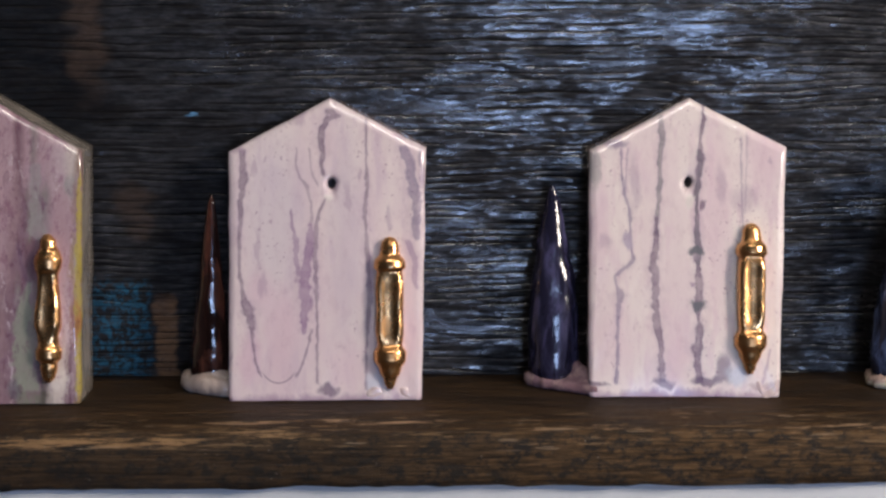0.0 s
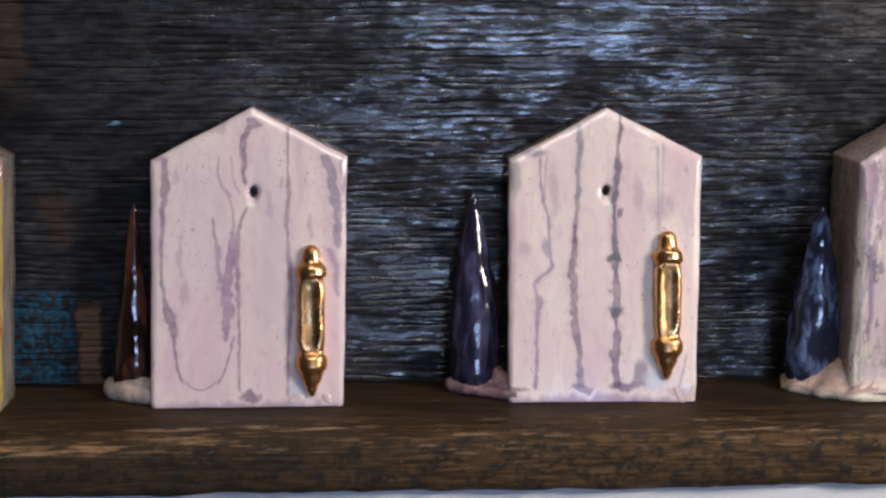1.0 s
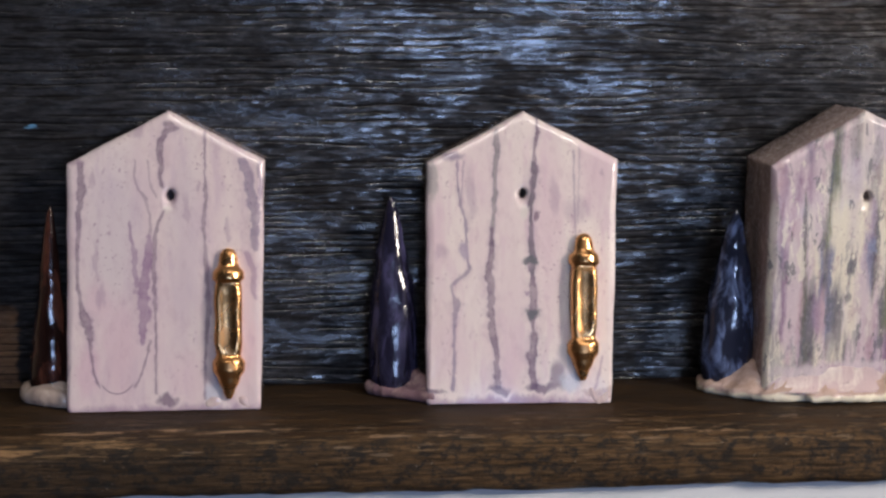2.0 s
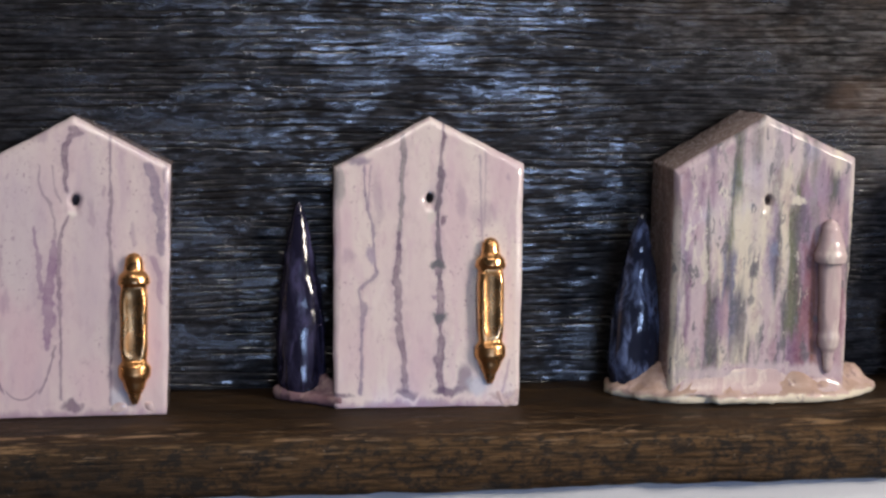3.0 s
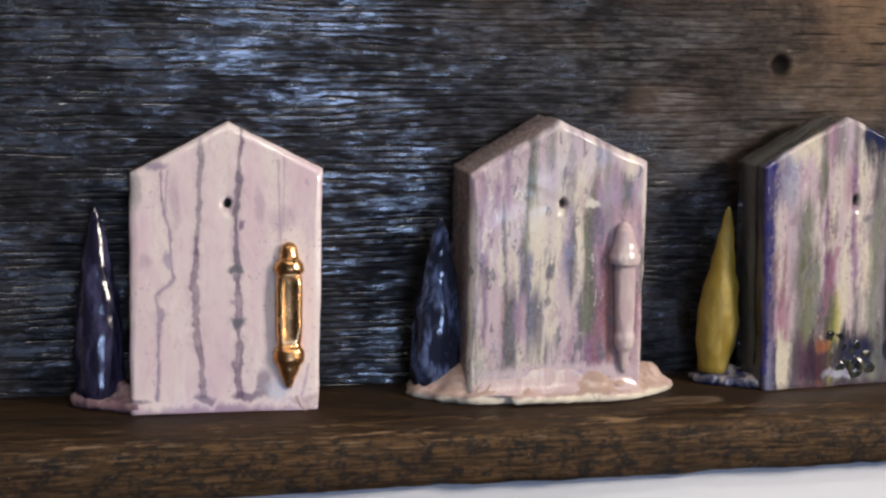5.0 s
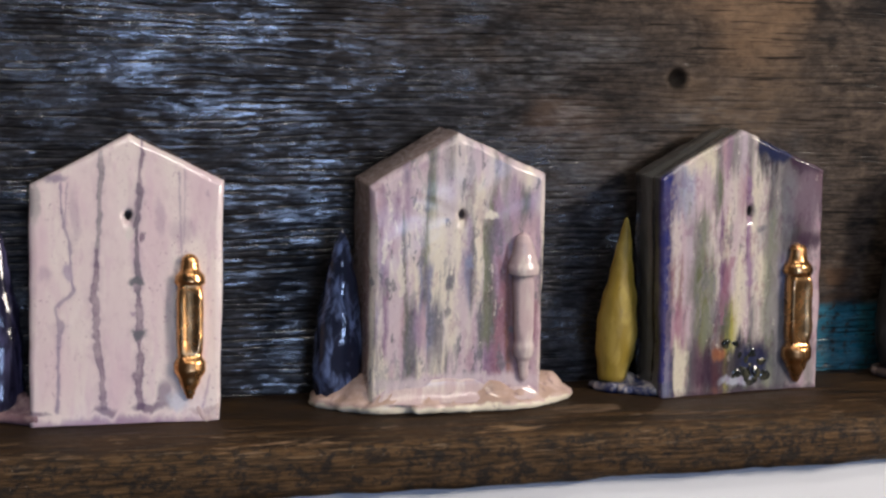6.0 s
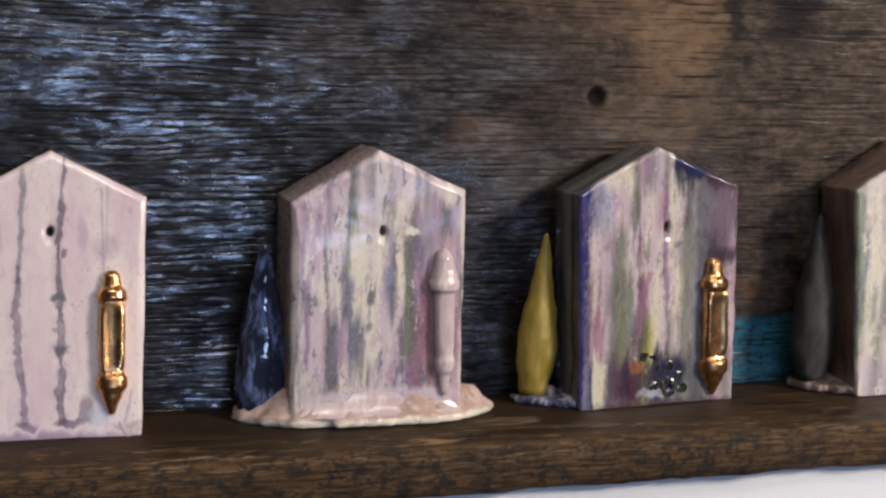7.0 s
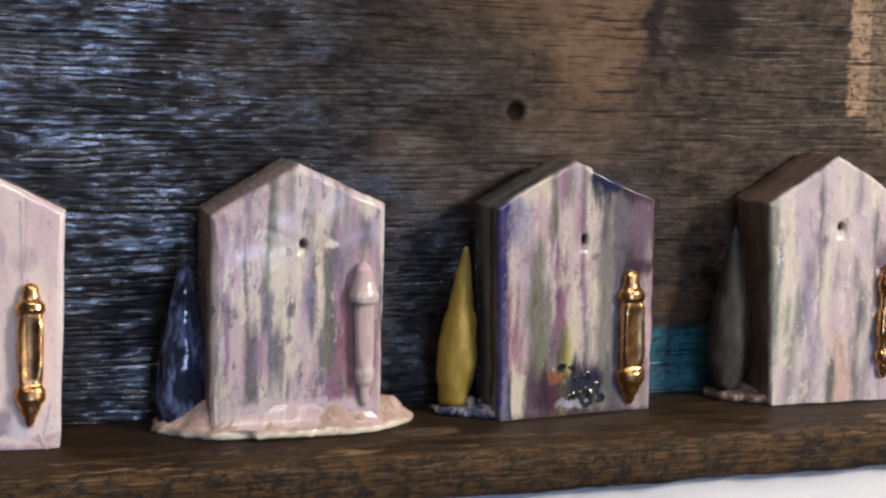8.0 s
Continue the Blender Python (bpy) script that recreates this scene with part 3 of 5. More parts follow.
G2.run(SLATE, 0.7, [(5.12, 0.5, 0.05), (5.69, 0.54, 0.14), (6.71, 0.48, 0.1), (7.86, 0.48, 0.09), (9.0, 0.64, 0.12), (9.69, 0.6, 0.07)])
G2.blot(SLATE, 0.95, 0.44, 5.66, 0.31, 0.2, 0.35)
G2.blot(SLATE, 0.95, 0.46, 3.62, 0.32, 0.21, 0.35)
G2.blot(MAUVE, 0.8, 0.26, 4.55, 0.16, 0.09, 0.4)
G2.blot(PURPLE, 0.7, 0.73, 7.51, 0.12, 0.16, 0.4)
G2.run(SLATE_VIOLET, 0.85, [(0.51, -2.79, 0.07), (1.56, -2.73, 0.06), (2.69, -2.72, 0.06), (3.25, -2.71, 0.07), (3.7, -2.64, 0.14), (4.03, -2.63, 0.18), (4.38, -2.77, 0.07), (4.69, -2.81, 0.07), (4.89, -2.6, 0.14), (5.11, -2.3, 0.12), (5.4, -2.08, 0.07), (5.72, -2.13, 0.06), (6.33, -2.21, 0.07), (6.74, -2.18, 0.05), (7.42, -2.24, 0.05), (7.99, -2.44, 0.08), (8.79, -2.52, 0.05), (9.75, -2.55, 0.04)])
G2.run(SLATE_VIOLET, 0.5, [(8.06, -2.42, 0.05), (8.79, -2.34, 0.04), (9.75, -2.28, 0.04)])
G2.blot(GREY_MAUVE, 0.85, -2.33, 6.06, 0.23, 0.35, 0.35)
G2.run(SLATE_VIOLET, 0.5, [(6.58, 2.33, 0.04), (7.27, 2.3, 0.04), (8.76, 2.28, 0.04), (10.19, 2.28, 0.04)])
G2.run(SLATE_VIOLET, 0.35, [(7.15, 2.41, 0.04), (8.76, 2.49, 0.04), (10.33, 2.52, 0.04)])
G2.run(MAUVE, 0.7, [(0.48, 3.03, 0.06), (1.2, 3.24, 0.06), (1.88, 3.37, 0.05)])
G2.blot(SLATE_VIOLET, 0.75, -2.71, 9.91, 0.46, 0.18, 0.5)
G2.blot(STONE, 0.7, -3.65, 8.98, 0.21, 0.78, 0.5)
G2.blot(PURPLE, 0.7, -3.71, 0.51, 0.55, 0.13, 0.4)
G2.blot(PURPLE, 0.7, -0.91, 0.53, 0.46, 0.2, 0.4)
G2.blot(PURPLE, 0.75, 0.84, 0.58, 0.62, 0.21, 0.4)
G2.blot(PURPLE, 0.65, 1.53, 1.06, 0.32, 0.55, 0.5)
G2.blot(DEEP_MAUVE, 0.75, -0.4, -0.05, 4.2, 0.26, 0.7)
G2.blot(PALE_BLUE, 0.7, 2.06, 0.82, 0.46, 0.35, 0.5)
G2.blot(UMBER_ROSE, 0.6, 3.17, 0.43, 0.58, 0.15, 0.4)
# White glint on the bead under the hole, painted in chalk.
G2.blot(CHALK, 0.9, 0.24, 7.72, 0.1, 0.23, 0.4)

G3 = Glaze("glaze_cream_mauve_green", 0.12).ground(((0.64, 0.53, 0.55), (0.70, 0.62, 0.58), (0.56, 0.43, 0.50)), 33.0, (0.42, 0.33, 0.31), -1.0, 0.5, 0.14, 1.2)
G3.row(10.47, [(-3.53, SHELL), (-2.62, SHELL), (-2.27, SLATE_VIOLET), (-2.03, SHELL), (-1.57, SHELL), (-1.33, DARK_GREEN), (-1.14, STONE), (-0.9, SHELL), (-0.46, STONE), (-0.17, CHALK), (0.43, GREY_LILAC), (1.04, SHELL), (1.36, CHALK), (1.58, STONE), (1.72, SHELL), (2.06, STONE), (2.38, SHELL), (3.0, CREAM), (3.61, SHELL)])
G3.row(9.11, [(-3.97, SHELL), (-3.59, ROSE_DUST), (-3.26, MAUVE), (-3.07, SHELL), (-2.66, MAUVE), (-2.44, SHELL), (-2.2, MAUVE), (-1.96, SHELL), (-1.58, CHALK), (-1.43, DARK_GREEN), (-1.17, MOSS), (-1.0, CHALK), (-0.37, GREY_LILAC), (0.11, CHALK), (0.84, CREAM), (1.24, CHALK), (1.41, MOSS), (1.63, MAUVE), (2.19, GREY_MAUVE), (2.56, MAUVE), (2.76, DARK_GREEN), (3.03, SLATE), (3.23, MAUVE), (3.6, CHALK)])
G3.row(7.46, [(-3.89, CREAM), (-3.67, CHALK), (-3.41, MAUVE), (-3.29, SHELL), (-2.93, ROSE_DUST), (-2.54, SHELL), (-2.38, SLATE), (-2.23, CHALK), (-1.77, SHELL), (-1.48, MOSS), (-1.26, CREAM), (-0.75, CREAM), (-0.46, CHALK), (0.07, CREAM), (0.29, GREY_MAUVE), (0.51, SLATE), (0.68, CREAM), (0.88, CREAM), (1.08, MOSS), (1.47, SLATE), (1.76, SLATE_VIOLET), (2.13, MAUVE), (2.63, ROSE_DUST), (3.32, ROSE_DUST), (3.52, MAUVE), (3.77, CREAM)])
G3.row(5.8, [(-3.85, CREAM), (-3.61, CHALK), (-3.37, SLATE_VIOLET), (-3.22, MAUVE), (-3.03, CHALK), (-2.64, SHELL), (-2.45, DARK_GREEN), (-2.26, SHELL), (-1.87, CREAM), (-1.7, GREY_BLUE), (-1.48, SLATE), (-1.24, GREY_BLUE), (-1.12, CREAM), (-0.6, CREAM), (-0.46, STONE), (-0.34, CREAM), (0.1, SHELL), (0.33, GREY_BLUE), (0.55, SLATE), (0.72, CREAM), (0.92, CHALK), (1.11, MOSS), (1.41, DARK_GREEN), (1.63, MAUVE), (1.9, WINE), (2.2, RED_BROWN), (2.7, ROSE_DUST), (3.39, ROSE_DUST), (3.64, SLATE), (3.84, CREAM)])
G3.row(3.52, [(-3.75, CREAM), (-3.58, SLATE_VIOLET), (-3.43, CHALK), (-3.26, DEEP_MAUVE), (-3.07, SHELL), (-2.68, SHELL), (-2.49, ROSE_DUST), (-2.34, DARK_GREEN), (-2.15, SLATE), (-1.95, SLATE_VIOLET), (-1.71, MAUVE), (-1.49, ROSE_DUST), (-1.32, GREY_BLUE), (-0.97, SLATE), (-0.75, STONE), (-0.61, CHALK), (-0.34, CREAM), (-0.07, CHALK), (0.21, SHELL), (0.5, CHALK), (0.75, SHELL), (0.95, SLATE), (1.2, MOSS), (1.52, DARK_GREEN), (1.69, WINE), (1.99, WINE), (2.19, RED_BROWN), (2.79, ROSE_DUST), (3.49, WINE), (3.74, ROSE_DUST), (3.94, CREAM)])
G3.row(1.66, [(-3.66, CREAM), (-3.49, STONE), (-3.36, CREAM), (-3.12, CREAM), (-2.93, ROSE_DUST), (-2.68, CHALK), (-2.44, MAUVE), (-2.19, DARK_GREEN), (-1.95, SLATE), (-1.7, CREAM), (-1.31, SHELL), (-1.02, CREAM), (-0.79, STONE), (-0.65, CREAM), (-0.5, SLATE), (-0.28, SHELL), (0.27, SHELL), (0.57, ROSE_DUST), (0.82, GREY_MAUVE), (1.01, SHELL), (1.31, DEEP_MAUVE), (1.76, WINE), (2.06, MAUVE), (2.21, RED_BROWN), (2.86, ROSE_DUST), (3.57, ROSE_DUST), (4.02, CREAM)])
G3.flecks(SLATE, 2.6, 0.55, 0.575, 0.63, 0.75)
G3.flecks(STONE, 1.5, 0.35, 0.57, 0.63, 0.6)
G3.flecks(CREAM, 2.1, 0.45, 0.61, 0.65, 0.7)
G3.blot(CREAM, 0.95, 1.36, 8.41, 0.41, 0.16, 0.3)
G3.blot(SLATE, 0.8, -0.45, 5.56, 0.14, 0.34, 0.35)
G3.blot(SLATE, 0.7, -0.46, 4.36, 0.12, 0.24, 0.35)
G3.blot(GREY_BLUE, 0.9, 0.45, 6.38, 0.2, 0.29, 0.4)
G3.blot(SHELL, 0.8, 0.14, 1.2, 3.6, 0.4, 0.4)

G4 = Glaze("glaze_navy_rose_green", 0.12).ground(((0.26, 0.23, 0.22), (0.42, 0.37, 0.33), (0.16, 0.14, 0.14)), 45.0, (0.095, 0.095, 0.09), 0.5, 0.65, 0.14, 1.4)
G4.row(11.11, [(-4.5, ULTRAMARINE), (-3.94, GREY_BLUE), (-3.09, CHALK), (-2.23, CREAM), (-1.71, CREAM), (-1.51, STONE), (-1.31, ROSE_DUST), (-1.01, MAUVE), (-0.78, STONE), (-0.34, GREY_LILAC), (0.04, STONE), (0.34, CHALK), (0.54, NAVY), (1.38, NAVY), (1.62, STONE), (1.95, SLATE), (2.25, BLACK_VIOLET), (2.79, DUSK_VIOLET), (3.55, BLACK_VIOLET)])
G4.row(9.44, [(-4.38, ULTRAMARINE), (-3.82, ULTRAMARINE), (-3.59, GREY_BLUE), (-2.96, PALE_BLUE), (-2.59, SHELL), (-1.93, SHELL), (-1.67, STONE), (-1.46, MOSS), (-1.23, SHELL), (-0.64, CHALK), (-0.23, ROSE_DUST), (0.09, DEEP_MAUVE), (0.27, CREAM), (0.9, CHALK), (1.19, SLATE), (1.49, STONE), (1.85, SLATE), (2.22, DUSK_VIOLET), (2.95, DUSK_VIOLET), (3.62, DIM_MAUVE)])
G4.row(7.38, [(-4.3, ULTRAMARINE), (-3.96, ULTRAMARINE), (-3.82, STONE), (-3.62, CHALK), (-3.22, SHELL), (-2.76, GREY_LILAC), (-2.5, STONE), (-2.13, SAGE_GREY), (-1.78, CHALK), (-1.4, SHELL), (-1.25, DEEP_MAUVE), (-1.02, CREAM), (-0.55, SHELL), (-0.01, CHALK), (0.16, DEEP_MAUVE), (0.34, CREAM), (0.76, CHALK), (1.06, STONE), (1.36, SAGE_GREY), (1.72, STONE), (2.03, SLATE), (2.33, NAVY), (2.85, BLACK_VIOLET), (3.31, DUSK_VIOLET), (3.77, SHELL)])
G4.row(5.31, [(-4.23, ULTRAMARINE), (-4.05, GREY_BLUE), (-3.88, ULTRAMARINE), (-3.71, UMBER_ROSE), (-3.48, CHALK), (-3.25, UMBER_ROSE), (-3.08, SHELL), (-2.68, STONE), (-2.39, MOSS), (-1.98, OLIVE), (-1.63, SAGE_GREY), (-1.33, CHALK), (-1.13, DEEP_MAUVE), (-0.89, WINE), (-0.66, SHELL), (-0.27, CREAM), (0.03, CHALK), (0.27, MAUVE), (0.51, CHALK), (0.87, CREAM), (1.17, SAGE_GREY), (1.59, STONE), (1.96, GREY_BLUE), (3.12, STONE), (3.55, SHELL), (3.93, ROSE_DUST)])
G4.row(3.25, [(-4.15, ULTRAMARINE), (-3.78, ULTRAMARINE), (-3.6, ROSE_DUST), (-3.34, ROSE), (-3.0, ROSE_DUST), (-2.76, SHELL), (-2.53, STONE), (-2.18, OLIVE), (-1.71, SAGE_GREY), (-1.42, DIM_MAUVE), (-1.06, DARK_GREEN), (-0.77, OLIVE), (-0.53, LIME), (-0.17, CREAM), (0.13, SHELL), (0.43, STONE), (0.79, CHALK), (1.21, SAGE_GREY), (1.76, STONE), (2.13, SLATE), (3.24, ROSE_DUST), (3.67, SHELL), (4.05, SHELL)])
G4.row(1.6, [(-4.06, ULTRAMARINE), (-3.8, GREY_BLUE), (-3.6, ULTRAMARINE), (-3.45, CREAM), (-2.93, CREAM), (-2.7, SLATE), (-2.46, DUSK_VIOLET), (-2.05, DIM_MAUVE), (-1.64, BLACK_VIOLET), (-1.35, RUST), (-0.99, UMBER), (-0.81, LIME), (-0.57, DARK_GREEN), (-0.27, NAVY), (0.21, NAVY), (0.45, DARK_GREEN), (0.81, STONE), (1.05, SLATE), (1.48, SAGE_GREY), (1.91, NAVY), (2.34, SLATE), (3.21, SHELL), (3.58, STONE), (4.14, SHELL)])
G4.flecks(SLATE, 2.4, 0.45, 0.56, 0.64, 0.55)
G4.flecks(STONE, 1.3, 0.22, 0.55, 0.64, 0.4)
G4.flecks(CREAM, 3.1, 0.50, 0.64, 0.68, 0.5)
G4.run(ULTRAMARINE, 0.95, [(0.7, -4.08, 0.22), (2.5, -4.12, 0.26), (5.0, -4.18, 0.28), (7.5, -4.22, 0.34), (9.0, -4.22, 0.50), (10.2, -4.3, 0.55)])
G4.blot(BLACK_VIOLET, 0.7, 4.05, 7.6, 0.16, 2.6, 0.5)
# Dark contact line along the foot, its shade painted into the glaze.
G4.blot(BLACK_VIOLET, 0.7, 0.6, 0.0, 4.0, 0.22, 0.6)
G4.blot(SLATE, 0.6, 2.0, 2.2, 0.4, 2.0, 0.6)
G4.blot(NAVY, 0.95, 1.6, 11.1, 0.75, 0.55, 0.4)
G4.blot(BLACK_VIOLET, 0.9, 3.1, 10.3, 0.8, 0.30, 0.4)
G4.blot(SLATE, 0.8, 2.2, 8.6, 0.35, 1.5, 0.5)
G4.blot(BLACK_VIOLET, 0.85, 3.3, 7.0, 0.7, 0.45, 0.5)
G4.blot(DUSK_VIOLET, 0.8, 3.2, 8.8, 0.75, 1.3, 0.5)
G4.blot(NAVY, 0.9, 0.75, 1.35, 0.75, 0.85, 0.4)
G4.blot(BLACK_VIOLET, 0.8, -1.3, 1.1, 0.9, 0.9, 0.5)
G4.blot(NAVY, 0.9, 0.98, 11.28, 0.66, 0.36, 0.4)
G4.blot(BLACK_VIOLET, 0.9, 2.6, 10.64, 0.43, 0.23, 0.4)
G4.blot(RUST, 0.8, -1.12, 1.82, 0.27, 0.27, 0.5)
G4.blot(PALE_BLUE, 0.6, -0.14, 0.64, 0.9, 0.22, 0.4)
G4.blot(DEEP_MAUVE, 0.6, 0.27, 5.21, 0.21, 0.13, 0.4)
G4.blot(SLATE, 0.7, 0.81, 7.6, 0.24, 0.16, 0.5)
G4.run(WINE, 0.7, [(3.22, -1.12, 0.12), (4.53, -1.06, 0.15), (5.57, -0.87, 0.17), (6.34, -0.62, 0.12)])
G4.run(DEEP_MAUVE, 0.7, [(5.13, 0.27, 0.12), (6.84, 0.16, 0.12), (8.14, 0.19, 0.12), (9.95, 0.07, 0.12)])

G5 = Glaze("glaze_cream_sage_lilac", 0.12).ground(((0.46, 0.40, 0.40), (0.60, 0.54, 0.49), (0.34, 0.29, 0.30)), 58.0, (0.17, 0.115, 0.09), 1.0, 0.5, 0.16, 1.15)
G5.row(11.04, [(-4.32, SAGE_GREY), (-3.28, CHALK), (-2.32, GREY_LILAC), (-1.59, GREY_LILAC), (-1.33, STONE), (-1.07, GREY_LILAC), (-0.23, CHALK), (0.49, CHALK), (0.94, STONE), (1.21, GREY_LILAC), (1.57, CREAM), (3.4, SHELL)])
G5.row(8.95, [(-4.17, SAGE), (-3.82, SAGE_GREY), (-3.57, CHALK), (-2.93, CREAM), (-2.58, GREY_LILAC), (-1.56, GREY_LILAC), (-1.23, SLATE), (-1.01, GREY_LILAC), (-0.62, CHALK), (0.39, CHALK), (1.22, SHELL), (1.58, GREY_LILAC), (1.81, SLATE), (2.08, SHELL), (3.56, GREY_LILAC)])
G5.row(6.7, [(-3.98, DARK_GREEN), (-3.69, SAGE), (-3.38, GREY_BLUE), (-3.19, CREAM), (-2.55, CREAM), (-2.22, GREY_LILAC), (-1.9, GREY_MAUVE), (-1.58, STONE), (-1.39, GREY_LILAC), (-1.13, STONE), (-0.83, CREAM), (-0.41, SHELL), (0.54, SHELL), (0.97, STONE), (1.3, SHELL), (1.64, CHALK), (1.97, DUSK_VIOLET), (3.72, DUSK_VIOLET)])
G5.row(4.43, [(-3.82, DARK_GREEN), (-3.5, SAGE), (-3.25, CREAM), (-2.99, SAGE), (-2.67, CHALK), (-2.35, SAGE_GREY), (-1.96, GREY_BLUE), (-1.57, GREY_LILAC), (-1.18, GREY_MAUVE), (-0.85, CREAM), (-0.4, SHELL), (0.39, SHELL), (0.89, CHALK), (1.16, SLATE), (1.46, STONE), (1.72, CHALK), (2.06, DUSK_VIOLET), (3.88, NAVY)])
G5.row(2.7, [(-3.69, SAGE), (-3.34, CHALK), (-2.96, CREAM), (-2.63, SAGE_GREY), (-2.25, CHALK), (-1.86, GREY_LILAC), (-1.4, GREY_MAUVE), (-0.94, GREY_LILAC), (-0.55, CHALK), (-0.22, PEACH), (0.37, PEACH), (0.77, SHELL), (1.1, STONE), (1.51, CHALK), (1.91, GREY_BLUE), (4.01, GREY_MAUVE)])
# The grey lilac stop at 2.08 is a pale glint, painted in.
G5.row(1.2, [(-3.58, CREAM), (-3.19, GREY_LILAC), (-2.68, STONE), (-2.22, GREY_LILAC), (-1.7, STONE), (-1.18, GREY_LILAC), (-0.72, CHALK), (-0.46, SLATE), (-0.13, DARK_GREEN), (0.14, PEACH), (0.8, PEACH), (1.07, SLATE), (1.47, STONE), (2.08, GREY_LILAC), (4.12, GREY_MAUVE)])
G5.flecks(STONE, 2.2, 0.30, 0.56, 0.64, 0.5)
G5.flecks(SAGE_GREY, 3.2, 0.6, 0.58, 0.64, 0.6)
G5.flecks(CREAM, 2.7, 0.45, 0.60, 0.64, 0.7)
G5.blot(SLATE, 0.7, -1.29, 10.35, 0.16, 0.5, 0.5)
G5.blot(SLATE, 0.7, -0.95, 8.1, 0.16, 0.39, 0.5)
G5.blot(CHALK, 0.9, -0.47, 8.72, 0.26, 0.17, 0.4)

G0 = G0.fired()
G1 = G1.fired()
G2 = G2.fired()
G3 = G3.fired(0.0, (0.20, 0.34))
G4 = G4.fired()
G5 = G5.fired()

T1 = plain_glaze("glaze_oxblood", (0.016, 0.006, 0.005), (0.12, 0.042, 0.028), 2.0)
T2 = plain_glaze("glaze_ink_violet", (0.013, 0.012, 0.028), (0.075, 0.070, 0.15), 6.0, 0.14, 0.35, 0.2)
T3 = plain_glaze("glaze_cobalt", (0.020, 0.024, 0.046), (0.20, 0.27, 0.50), 9.0, 0.09, 0.6, 0.4, 0.47, 0.74)
T4 = plain_glaze("glaze_mustard", (0.26, 0.18, 0.025), (0.40, 0.30, 0.065), 13.0, 0.42, 0.5, 0.05)
T5 = plain_glaze("glaze_charcoal", (0.022, 0.020, 0.017), (0.062, 0.057, 0.048), 17.0, 0.62, 0.7, 0.0)
P1 = plain_glaze("plate_cream", (0.48, 0.38, 0.33), (0.66, 0.57, 0.50), 21.0, 0.14, 1.0)
P2 = plain_glaze("plate_dusky_pink", (0.22, 0.13, 0.15), (0.46, 0.32, 0.30), 24.0, 0.16, 1.0)
P3 = plate_glaze("plate_rose_cream", (0.74, 0.67, 0.53), (0.44, 0.31, 0.25), (0.58, 0.43, 0.38), 28.3, 0.34)
P4 = plain_glaze("plate_navy_cream", (0.03, 0.04, 0.10), (0.42, 0.38, 0.36), 30.0, 0.16, 1.0)
P5 = plain_glaze("plate_brown_cream", (0.10, 0.07, 0.06), (0.36, 0.26, 0.22), 34.0, 0.18, 1.0)
D4 = plain_glaze("glaze_dark_pool", (0.014, 0.016, 0.016), (0.09, 0.085, 0.05), 47.0, 0.08, 1.0)
HANDLE_BISQUE = plain_glaze("handle_rose_white", (0.56, 0.43, 0.43), (0.72, 0.63, 0.57), 41.0, 0.14, 0.4)


# ---------------------------------------------------------------- mesh helpers
def mesh_object(name, verts, faces, material, parent=None, label="", smooth=True):
    me = bpy.data.meshes.new(name)
    me.from_pydata([tuple(v) for v in verts], [], faces)
    me.validate()
    bm = bmesh.new()
    bm.from_mesh(me)
    bmesh.ops.recalc_face_normals(bm, faces=bm.faces)
    bm.to_mesh(me)
    bm.free()
    me.materials.append(material)
    if smooth:
        me.polygons.foreach_set("use_smooth", [True] * len(me.polygons))
    ob = new(name, me)
    if parent:
        ob.parent = parent
    if label:
        tagged(ob, label)
    return ob


def box(name, lo, hi, material, parent=None, label="", bevel=0.0):
    bm = bmesh.new()
    bmesh.ops.create_cube(bm, size=1.0)
    for v in bm.verts:
        v.co = Vector([lo[n] + (v.co[n] + 0.5) * (hi[n] - lo[n]) for n in range(3)])
    if bevel:
        bmesh.ops.bevel(bm, geom=bm.edges[:], offset=bevel, segments=2, affect="EDGES")
    me = bpy.data.meshes.new(name)
    bm.to_mesh(me)
    bm.free()
    me.materials.append(material)
    ob = new(name, me)
    if parent:
        ob.parent = parent
    if label:
        tagged(ob, label)
    return ob


def skin(rings, closed_start=True, closed_end=True):
    """Vertices and faces through rings of equal length."""
    count = len(rings[0])
    verts = [p for ring in rings for p in ring]
    faces = []
    for r in range(len(rings) - 1):
        for i in range(count):
            j = (i + 1) % count
            faces.append((r * count + i, r * count + j, (r + 1) * count + j, (r + 1) * count + i))
    if closed_start:
        faces.append(tuple(range(count))[::-1])
    if closed_end:
        faces.append(tuple(range((len(rings) - 1) * count, len(rings) * count)))
    return verts, faces


LATTICE = np.random.RandomState(5).rand(256, 256)


def value_noise(u, v, shift=0):
    u, v = np.asarray(u, float) + 31.7 * shift, np.asarray(v, float) + 17.3 * shift
    i, j = np.floor(u).astype(int), np.floor(v).astype(int)
    a, b = u - i, v - j
    a, b = a * a * (3 - 2 * a), b * b * (3 - 2 * b)
    g = lambda p, q: LATTICE[p % 256, q % 256]
    return (g(i, j) * (1 - a) + g(i + 1, j) * a) * (1 - b) + (g(i, j + 1) * (1 - a) + g(i + 1, j + 1) * a) * b


# ---------------------------------------------------------------- the ceramic houses (all in centimetres, then scaled)
SHELF_TOP = 1.2


def wobble(p, seed, amount=0.05, scale=0.7):
    v = noise.noise_vector(Vector((p[0] * scale + seed * 7.1, p[1] * scale, p[2] * scale)))
    return (p[0] + amount * v[0], p[1] + amount * v[1], p[2] + amount * v[2])


